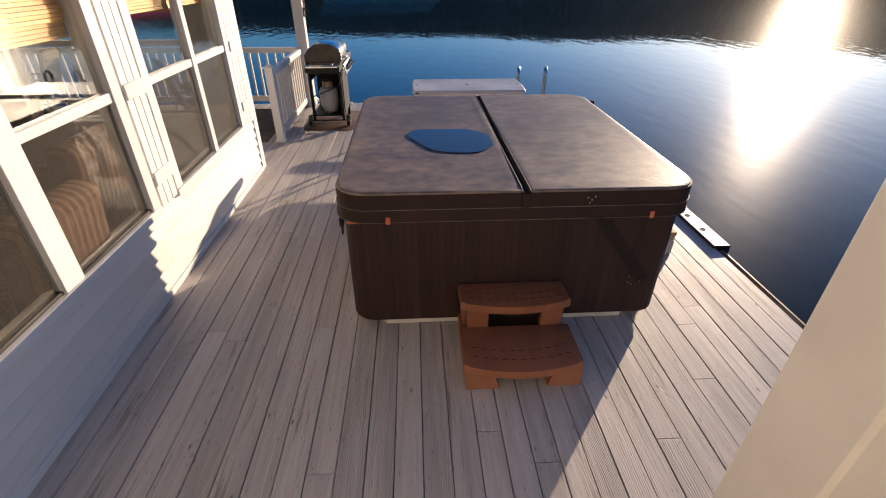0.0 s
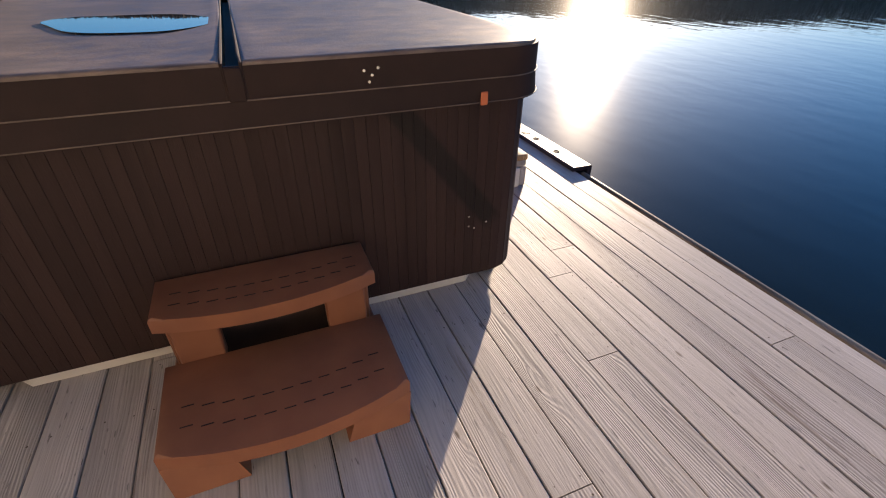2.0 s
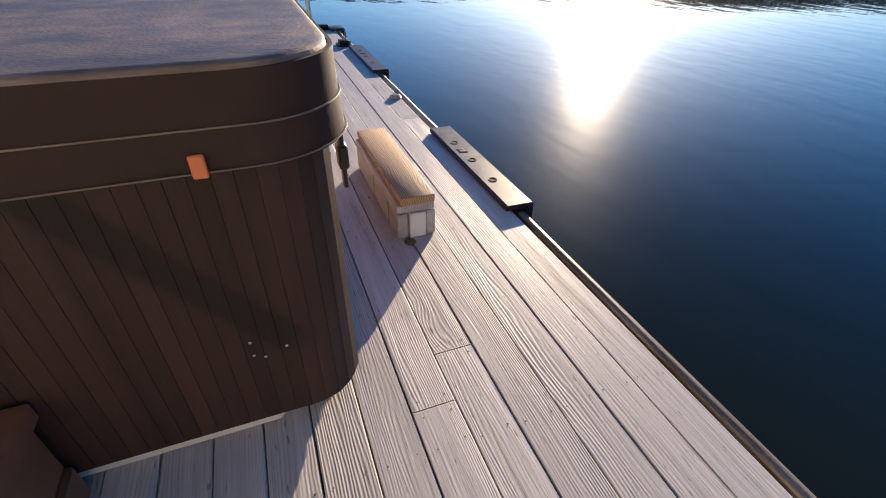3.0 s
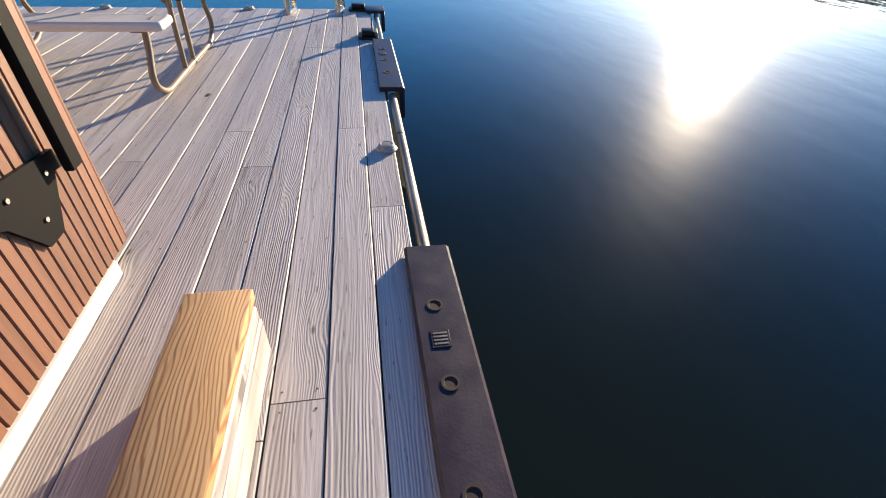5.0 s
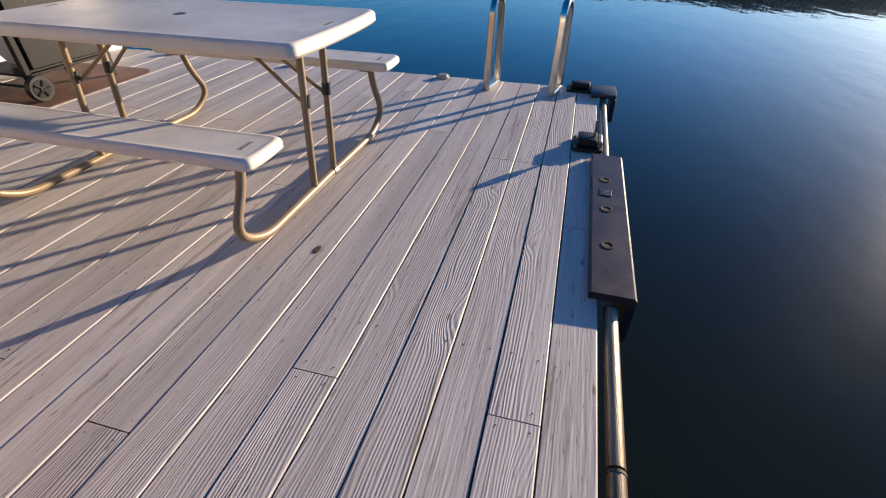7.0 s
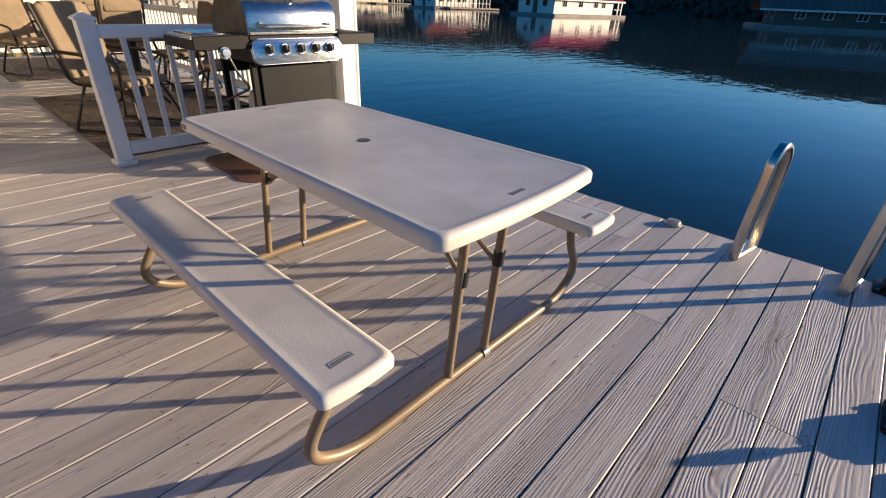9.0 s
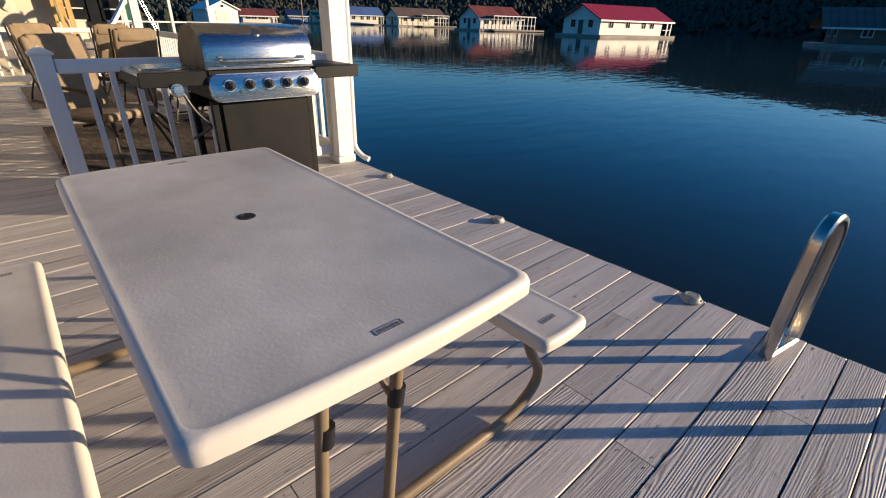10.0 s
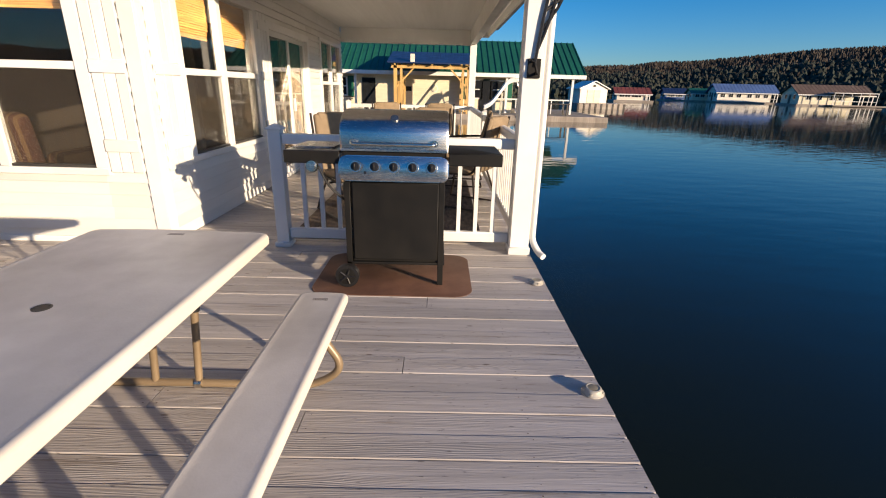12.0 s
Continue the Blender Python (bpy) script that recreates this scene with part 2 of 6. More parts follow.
def grain_material():
    """Bare pine: flame-shaped late-wood lines round long stretched cores, with a bleached top."""
    m = mat("bare_pine_timber", (0.60, 0.40, 0.20), (0.50, 0.31, 0.14), 0.6, grain=(9, 0.8, 4), scale=3.0, stain=0.2, bump=0.3, fine=9)
    nt = m.node_tree
    N, L = nt.nodes.new, nt.links.new
    b = nt.nodes["Principled BSDF"]
    base = b.inputs["Base Color"].links[0].from_socket
    tc, mp, nz, sp = N("ShaderNodeTexCoord"), N("ShaderNodeMapping"), N("ShaderNodeTexNoise"), N("ShaderNodeSeparateXYZ")
    mp.inputs["Scale"].default_value, mp.inputs["Location"].default_value = (5.5, 1.5, 5.5), (0.3, 0.7, 0.1)
    nz.inputs["Scale"].default_value, nz.inputs["Detail"].default_value = 1.0, 3.5
    L(tc.outputs["Object"], mp.inputs["Vector"])
    L(mp.outputs["Vector"], nz.inputs["Vector"])
    L(tc.outputs["Object"], sp.inputs[0])
    p1, p2, sn, cr, mx = N("ShaderNodeMath"), N("ShaderNodeMath"), N("ShaderNodeMath"), N("ShaderNodeMapRange"), N("ShaderNodeMix")
    p1.operation, p2.operation, sn.operation = "MULTIPLY", "MULTIPLY_ADD", "SINE"
    p1.inputs[1].default_value, p2.inputs[1].default_value = 560.0, 80.0
    L(sp.outputs["X"], p1.inputs[0])
    L(nz.outputs["Fac"], p2.inputs[0])
    L(p1.outputs[0], p2.inputs[2])
    L(p2.outputs[0], sn.inputs[0])
    cr.inputs["From Min"].default_value, cr.inputs["From Max"].default_value = -0.1, 1.0
    cr.inputs["To Max"].default_value = 0.85
    L(sn.outputs[0], cr.inputs["Value"])
    mx.data_type = "RGBA"
    L(cr.outputs[0], mx.inputs[0])
    L(base, mx.inputs[6])
    mx.inputs[7].default_value = (0.25, 0.105, 0.04, 1)
    L(mx.outputs[2], b.inputs["Base Color"])
    return m


DECK = deck_material()
WATER = water_material()
GLASS = glass_material("window_glass")
WHITE = mat("white_painted_vinyl", (0.76, 0.75, 0.72), (0.70, 0.69, 0.66), 0.45, scale=3, stain=0.10, bump=0.06, vary=0.04)
SIDING = mat("white_vinyl_siding", (0.73, 0.71, 0.67), (0.67, 0.65, 0.61), 0.5, grain=(1, 0.4, 3), scale=2.5, stain=0.12, bump=0.08, vary=0.05)
POSTPAINT = mat("chipped_white_post_paint", (0.74, 0.70, 0.64), (0.66, 0.62, 0.56), 0.6, scale=6, stain=0.2, bump=0.25)
DARKTRIM = mat("dark_window_channel", (0.05, 0.045, 0.04), None, 0.5, bump=0.05)
VINYL = mat("brown_marine_vinyl", (0.125, 0.084, 0.062), (0.25, 0.175, 0.125), 0.52, grain=(1, 1.4, 1), scale=10, stain=0.35, bump=0.35, fine=90, dist=0.004)
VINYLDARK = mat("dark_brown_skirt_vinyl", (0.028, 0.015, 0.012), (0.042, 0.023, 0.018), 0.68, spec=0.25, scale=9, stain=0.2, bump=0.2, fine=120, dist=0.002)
SLAT = mat("brown_cedar_look_panel", (0.23, 0.110, 0.068), (0.17, 0.081, 0.051), 0.5, grain=(6, 6, 0.8), scale=4, stain=0.2, bump=0.2, vary=0.10)
GROOVE = mat("dark_groove_backing", (0.035, 0.018, 0.014), None, 0.8, bump=0)
TERRA = mat("terracotta_step_plastic", (0.33, 0.125, 0.060), (0.27, 0.10, 0.05), 0.5, scale=7, stain=0.22, bump=0.15, fine=200, dist=0.002)
TABLETOP = mat("almond_moulded_plastic", (0.60, 0.555, 0.50), (0.535, 0.49, 0.44), 0.42, scale=9, stain=0.24, bump=0.3, fine=120, dist=0.0015)
TABLEEDGE = mat("almond_moulded_rim", (0.70, 0.64, 0.55), (0.64, 0.585, 0.50), 0.45, scale=4, stain=0.10, bump=0.1)
BRONZE = mat("bronze_powder_coated_steel", (0.26, 0.19, 0.115), (0.21, 0.15, 0.09), 0.42, metal=0.15, scale=10, stain=0.2, bump=0.08)
BUMPER = mat("black_weathered_rubber_vinyl", (0.026, 0.018, 0.027), (0.040, 0.029, 0.040), 0.42, spec=0.3, scale=12, stain=0.25, bump=0.2, fine=120, dist=0.002)
PIPE = mat("galvanised_rail_pipe", (0.40, 0.33, 0.24), (0.17, 0.115, 0.07), 0.42, metal=0.5, grain=(6, 0.5, 6), scale=7, stain=0.5, bump=0.25)
RAWWOOD = grain_material()
STEEL = mat("brushed_stainless_steel", (0.60, 0.59, 0.57), (0.52, 0.51, 0.49), 0.24, metal=1.0, grain=(2, 0.15, 40), scale=8, stain=0.12, bump=0.03)
BLACKMETAL = mat("black_enamelled_steel", (0.008, 0.008, 0.008), (0.012, 0.011, 0.010), 0.5, spec=0.22, scale=6, stain=0.2, bump=0.06)
BLACKMATTE = mat("matt_black_bracket_paint", (0.008, 0.008, 0.008), (0.012, 0.011, 0.010), 0.6, spec=0.08, scale=6, stain=0.2, bump=0.06)
BLACKPLASTIC = mat("black_plastic", (0.011, 0.011, 0.012), None, 0.4, bump=0.08)
CHROME = mat("polished_aluminium_tube", (0.70, 0.66, 0.58), (0.58, 0.54, 0.47), 0.22, metal=1.0, grain=(4, 4, 0.6), scale=6, stain=0.2, bump=0.03)
CAPM = mat("white_plastic_cap", (0.52, 0.49, 0.43), (0.33, 0.30, 0.25), 0.5, scale=14, stain=0.3, bump=0.15)
CAPTOP = mat("translucent_amber_lens", (0.40, 0.34, 0.23), (0.28, 0.23, 0.14), 0.35, scale=20, bump=0.1)
RUST = mat("rusty_brown_grill_mat", (0.16, 0.075, 0.045), (0.10, 0.045, 0.028), 0.7, scale=5, stain=0.5, bump=0.3)
ORANGE = mat("orange_safety_strip", (0.60, 0.16, 0.06), None, 0.5, bump=0.05)
DARKWOOD = mat("dark_wet_timber", (0.06, 0.05, 0.042), (0.04, 0.033, 0.028), 0.7, grain=(1, 0.3, 3), scale=4, bump=0.3)


# ---------- mesh helpers ----------
def thing(name, loc=(0, 0, 0), rz=0.0, label="", category="", group="", kind=""):
    ob = new(name)
    ob.empty_display_size = 0.1
    ob.matrix_world = pose(*loc, 0, 0, rz)
    return tagged(ob, label, category, group, kind)


def finish(bm, name, m, smooth=False):
    bmesh.ops.recalc_face_normals(bm, faces=bm.faces)
    me = bpy.data.meshes.new(name)
    bm.to_mesh(me)
    bm.free()
    for q in (m if isinstance(m, (list, tuple)) else [m]):
        me.materials.append(q)
    if smooth:
        for p in me.polygons:
            p.use_smooth = True
        me.set_sharp_from_angle(angle=radians(38))
    return me


def part(name, bm, m, parent, label="", smooth=True, loc=None):
    ob = new(name, finish(bm, name, m, smooth))
    ob.parent = parent
    if loc:
        ob.location = loc
    return tagged(ob, label)


def solo(name, bm, m, loc=(0, 0, 0), rz=0.0, label="", category="", group="", kind="", smooth=True):
    ob = new(name, finish(bm, name, m, smooth))
    ob.matrix_world = pose(*loc, 0, 0, rz)
    return tagged(ob, label, category, group, kind)


def add_box(bm, x0, x1, y0, y1, z0, z1, bev=0.0, seg=1, mi=0):
    b2 = bmesh.new()
    bmesh.ops.create_cube(b2, size=1)
    for v in b2.verts:
        v.co = Vector((x0 + (v.co.x + 0.5) * (x1 - x0), y0 + (v.co.y + 0.5) * (y1 - y0), z0 + (v.co.z + 0.5) * (z1 - z0)))
    if bev:
        bmesh.ops.bevel(b2, geom=b2.edges[:], offset=min(bev, 0.45 * min(abs(x1 - x0), abs(y1 - y0), abs(z1 - z0))), segments=seg, affect="EDGES", profile=0.5)
    return merge(bm, b2, mi)


def merge(bm, b2, mi=0, m=None):
    if m is not None:
        b2.transform(m)
    vs = [bm.verts.new(v.co) for v in b2.verts]
    b2.verts.index_update()
    for f in b2.faces:
        g = bm.faces.new([vs[v.index] for v in f.verts])
        g.material_index = mi if mi else f.material_index
    b2.free()
    return bm


def box(x0, x1, y0, y1, z0, z1, bev=0.0, seg=1):
    return add_box(bmesh.new(), x0, x1, y0, y1, z0, z1, bev, seg)


def add_tube(bm, pts, r, seg=10, mi=0, closed=False):
    """A round tube along points, r one radius or one for each point."""
    pts = [Vector(p) for p in pts]
    n = len(pts)
    rr = r if isinstance(r, (list, tuple)) else [r] * n
    rings, ref = [], None
    for i, p in enumerate(pts):
        a, c = (pts[i - 1] if i or closed else p), (pts[(i + 1) % n] if i < n - 1 or closed else p)
        d = (c - a).normalized()
        if ref is None:
            ref = d.orthogonal().normalized()
        ref = (ref - d * ref.dot(d)).normalized()
        s = d.cross(ref)
        rings.append([bm.verts.new(p + (ref * math.cos(2 * math.pi * k / seg) + s * math.sin(2 * math.pi * k / seg)) * rr[i]) for k in range(seg)])
    for i in range(n if closed else n - 1):
        a, b = rings[i], rings[(i + 1) % n]
        for k in range(seg):
            bm.faces.new((a[k], a[(k + 1) % seg], b[(k + 1) % seg], b[k])).material_index = mi
    if not closed:
        bm.faces.new(rings[0][::-1]).material_index = mi
        bm.faces.new(rings[-1]).material_index = mi
    return bm


def tube(pts, r, seg=10):
    return add_tube(bmesh.new(), pts, r, seg)


def bend(pts, rad, n=6):
    """Round the inner corners of a path."""
    pts = [Vector(p) for p in pts]
    out = [pts[0]]
    for a, b, c in zip(pts, pts[1:], pts[2:]):
        u, v = (a - b), (c - b)
        k = min(rad, 0.49 * u.length, 0.49 * v.length)
        p, q = b + u.normalized() * k, b + v.normalized() * k
        for i in range(n + 1):
            t = i / n
            out.append(p * (1 - t) ** 2 + b * 2 * t * (1 - t) + q * t * t)
    return out + [pts[-1]]


def round_rect(x0, x1, y0, y1, r, n=6):
    out = []
    for cx, cy, a0 in ((x1 - r, y1 - r, 0), (x0 + r, y1 - r, 90), (x0 + r, y0 + r, 180), (x1 - r, y0 + r, 270)):
        for i in range(n + 1):
            a = radians(a0 + 90 * i / n)
            out.append((cx + r * math.cos(a), cy + r * math.sin(a)))
    return out


def add_prism(bm, outline, z0, z1, bev=0.0, seg=2, mi=0):
    b2 = bmesh.new()
    lo = [b2.verts.new((x, y, z0)) for x, y in outline]
    hi = [b2.verts.new((x, y, z1)) for x, y in outline]
    n = len(outline)
    b2.faces.new(lo[::-1])
    top = b2.faces.new(hi)
    for i in range(n):
        b2.faces.new((lo[i], lo[(i + 1) % n], hi[(i + 1) % n], hi[i]))
    if bev:
        bmesh.ops.bevel(b2, geom=list(top.edges), offset=bev, segments=seg, affect="EDGES", profile=0.5)
    return merge(bm, b2, mi)


def prism(outline, z0, z1, bev=0.0, seg=2):
    return add_prism(bmesh.new(), outline, z0, z1, bev, seg)


def add_cyl(bm, c, axis, r, h, seg=16, r2=None, mi=0):
    c, axis = Vector(c), Vector(axis).normalized()
    return add_tube(bm, [c, c + axis * h], [r, r if r2 is None else r2], seg, mi)


def cyl(c, axis, r, h, seg=16, r2=None):
    return add_cyl(bmesh.new(), c, axis, r, h, seg, r2)


def lathe(profile, seg=16):
    """Turned shape from (radius, z) pairs."""
    bm = bmesh.new()
    rings = [[bm.verts.new((r * math.cos(2 * math.pi * k / seg), r * math.sin(2 * math.pi * k / seg), z)) for k in range(seg)] for r, z in profile]
    for a, b in zip(rings, rings[1:]):
        for k in range(seg):
            bm.faces.new((a[k], a[(k + 1) % seg], b[(k + 1) % seg], b[k]))
    bm.faces.new(rings[0][::-1])
    bm.faces.new(rings[-1])
    return bm


# ---------- plan ----------
DECK_END, WALL_X, FRONT_Y, HOUSE_BACK, WATER_Z = 10.37, -4.59, 7.22, -12.3, -0.45
PITCH = 0.1455

# the lake, one sheet to the horizon
bm = bmesh.new()
bmesh.ops.create_circle(bm, cap_ends=True, segments=96, radius=4000)
solo("water", bm, WATER, (0, 0, WATER_Z), kind="structure", label="calm dark blue-green lake with light ripples", smooth=False)

# ---------- things: hot tub ----------
TX0, TX1, TY0, TY1 = -3.15, -0.984, 4.09, 6.41


def strip_ring(outline, z0, z1, push=0.0):
    """A hollow band round an outline, thickened inwards."""
    bm = bmesh.new()
    n = len(outline)
    cx, cy = sum(p[0] for p in outline) / n, sum(p[1] for p in outline) / n
    rows = []
    for (x, y), in ((p,) for p in outline):
        d = Vector((x - cx, y - cy)).normalized()
        rows.append((bm.verts.new((x + d.x * push, y + d.y * push, z0)), bm.verts.new((x, y, z1)), bm.verts.new((x - d.x * 0.012, y - d.y * 0.012, z1)), bm.verts.new((x + d.x * (push - 0.012), y + d.y * (push - 0.012), z0))))
    for i in range(n):
        a, b = rows[i], rows[(i + 1) % n]
        for k in range(4):
            bm.faces.new((a[k], a[(k + 1) % 4], b[(k + 1) % 4], b[k]))
    return bm


def tub_panel_material():
    """Dark side panel with a soft-edged, darker diagonal band across its front."""
    # far darker than SLAT: the shade on the tub front is in this colour
    m = mat("shaded_tub_front", (0.046, 0.024, 0.019), (0.035, 0.018, 0.015), 0.6, spec=0.25, grain=(5, 5, 0.4), scale=3, stain=0.25, bump=0.2, vary=0.03)
    nt = m.node_tree
    N, L = nt.nodes.new, nt.links.new
    b = nt.nodes["Principled BSDF"]
    base = b.inputs["Base Color"].links[0].from_socket
    geo = N("ShaderNodeNewGeometry")
    sep = N("ShaderNodeSeparateXYZ")
    L(geo.outputs["Position"], sep.inputs[0])
    # distance across the line from (x -1.62, z 0.90) to (-1.17, 0.34)
    p, q = Vector((-1.62, 0.93)), Vector((-1.17, 0.35))
    u = (q - p).normalized()
    n = Vector((-u.y, u.x))

    def lin(a, c, k):
        m1, m2 = N("ShaderNodeMath"), N("ShaderNodeMath")
        m1.operation = m2.operation = "MULTIPLY_ADD"
        L(sep.outputs["X"], m1.inputs[0])
        m1.inputs[1].default_value, m1.inputs[2].default_value = a, k
        L(sep.outputs["Z"], m2.inputs[0])
        m2.inputs[1].default_value = c
        L(m1.outputs[0], m2.inputs[2])
        return m2.outputs[0]
    across, along = lin(n.x, n.y, -n.dot(p)), lin(u.x, u.y, -u.dot(p))
    ab = N("ShaderNodeMath")
    ab.operation = "ABSOLUTE"
    L(across, ab.inputs[0])
    r = N("ShaderNodeMapRange")
    r.interpolation_type = "SMOOTHSTEP"
    r.inputs["From Min"].default_value, r.inputs["From Max"].default_value = 0.030, 0.055
    r.inputs["To Min"].default_value, r.inputs["To Max"].default_value = 0.9, 0.0
    L(ab.outputs[0], r.inputs["Value"])
    e = N("ShaderNodeMapRange")
    e.inputs["From Min"].default_value, e.inputs["From Max"].default_value = 0.74, 0.80
    e.inputs["To Min"].default_value, e.inputs["To Max"].default_value = 1.0, 0.0
    L(along, e.inputs["Value"])
    mu = N("ShaderNodeMath")
    mu.operation = "MULTIPLY"
    L(r.outputs[0], mu.inputs[0])
    L(e.outputs[0], mu.inputs[1])
    mx = N("ShaderNodeMix")
    mx.data_type = "RGBA"
    L(mu.outputs[0], mx.inputs[0])
    L(base, mx.inputs[6])
    mx.inputs[7].default_value = (0.012, 0.008, 0.007, 1)
    L(mx.outputs[2], b.inputs["Base Color"])
    return m


PANEL = tub_panel_material()
PUDDLE = bpy.data.materials.new("rain_puddle")
PUDDLE.use_nodes = True
pb = PUDDLE.node_tree.nodes["Principled BSDF"]
pb.inputs["Base Color"].default_value = (0.035, 0.028, 0.024, 1)
pb.inputs["Roughness"].default_value, pb.inputs["IOR"].default_value = 0.015, 1.333
pb.inputs["Specular IOR Level"].default_value = 0.9


def hot_tub():
    t = thing("hot_tub", (0, 0, 0), 0, "brown covered hot tub with slatted sides on the deck", "hot tub")
    bx0, bx1, by0, by1 = TX0 + 0.03, TX1 + 0.004, TY0 + 0.03, TY1 - 0.02
    base = prism([(bx0 + 0.2, by0), (bx1 - 0.27, by0), (bx1, by0 + 0.27), (bx1, by1 - 0.22), (bx1 - 0.22, by1), (bx0, by1), (bx0, by0 + 0.2)], 0.001, 0.055, 0.004)
    part("base", base, POSTPAINT, t, "pale chipped base board")
    core = prism(round_rect(TX0 + 0.015, TX1 - 0.015, TY0 + 0.015, TY1 - 0.015, 0.145, 6), 0.05, 0.86)
    part("body", core, GROOVE, t)
    # upright slats round the body
    outline = round_rect(TX0, TX1, TY0, TY1, 0.16, 8)
    pts = [Vector(p) for p in outline] + [Vector(outline[0])]
    acc = [0.0]
    for a, b in zip(pts, pts[1:]):
        acc.append(acc[-1] + (b - a).length)
    total = acc[-1]
    count = int(total / 0.0425)
    step = total / count
    me = {}
    for key, m in (("front", PANEL), ("side", SLAT)):
        bm = bmesh.new()
        g = 0.0018 if key == "side" else 0.0004
        add_box(bm, -step / 2 + g, step / 2 - g, -0.012, 0.0, 0.06, 0.87, 0.003 if key == "side" else 0.0007, 1)
        me[key] = finish(bm, "slat", m, False)
    for i in range(count):
        s = (i + 0.5) * step
        k = max(j for j in range(len(acc)) if acc[j] <= s)
        d = (pts[k + 1] - pts[k]).normalized()
        p = pts[k] + d * (s - acc[k])
        # front slats take the colour with shade painted in
        front = p.y < TY0 + 0.1
        ob = new("slat", me["front" if front else "side"])
        ob.matrix_world = Matrix.Translation((p.x, p.y, 0)) @ Matrix.Rotation(math.atan2(d.y, d.x) + math.pi, 4, "Z")
        ob.parent = t
    # screws near the lower end of the diagonal band
    for x, z in ((-1.262, 0.365), (-1.262, 0.318), (-1.236, 0.305), (-1.18, 0.325)):
        part("screw", cyl((x, TY0 - 0.004, z), (0, 1, 0), 0.0045, 0.009, 8), CHROME, t)
    part("light_strip", box(TX0 + 0.03, TX0 + 0.29, TY0 - 0.004, TY0 + 0.01, 0.822, 0.846, 0.003), ORANGE, t, "orange-red strip under the skirt")
    return t


hot_tub()


def cover_half(t, x0, x1, fold_right):
    """Foam half of the lid: rounded outer corners, a soft sagging top."""
    r, n = 0.20, 8
    y0, y1 = TY0 - 0.035, TY1 + 0.035
    out = []
    corners = [(x1 - r, y1 - r, 0), (x0 + r, y1 - r, 90), (x0 + r, y0 + r, 180), (x1 - r, y0 + r, 270)]
    hard = (0, 3) if fold_right else (1, 2)
    for k, (cx, cy, a0) in enumerate(corners):
        if k in hard:
            out.append((x1 if k in (0, 3) else x0, y1 if k in (0, 1) else y0))
        else:
            out += [(cx + r * math.cos(radians(a0 + 90 * i / n)), cy + r * math.sin(radians(a0 + 90 * i / n))) for i in range(n + 1)]
    rings = []
    bm = bmesh.new()
    cx, cy = (x0 + x1) / 2, (y0 + y1) / 2
    edge = ((0.0, 0.925), (0.0, 1.020), (0.002, 1.030), (0.007, 1.0345), (0.02, 1.036))
    sag = ((0.10, 1.0288), (0.18, 1.0266), (0.3, 1.0250), (0.5, 1.0238), (0.8, 1.0236)) if fold_right else ((0.12, 1.0345), (0.3, 1.0350), (0.55, 1.0350), (0.8, 1.0348))
    for inset, z in edge + sag:
        ring = []
        for x, y in out:
            if inset < 0.1:
                d = Vector((cx - x, cy - y))
                p = Vector((x + math.copysign(min(inset, abs(d.x)), d.x), y + math.copysign(min(inset, abs(d.y)), d.y)))
            else:
                p = Vector((x + (cx - x) * inset, y + (cy - y) * inset))
            wob = 0.002 * noise.noise(Vector((p.x * 4, p.y * 4, 1.5))) if z > 0.95 else 0
            ring.append(bm.verts.new((p.x, p.y, z + wob)))
        rings.append(ring)
    m = len(out)
    for a, b in zip(rings, rings[1:]):
        for i in range(m):
            bm.faces.new((a[i], a[(i + 1) % m], b[(i + 1) % m], b[i]))
    bm.faces.new(rings[-1])
    bm.faces.new(rings[0][::-1])
    return part("lid_half", bm, VINYL, t)


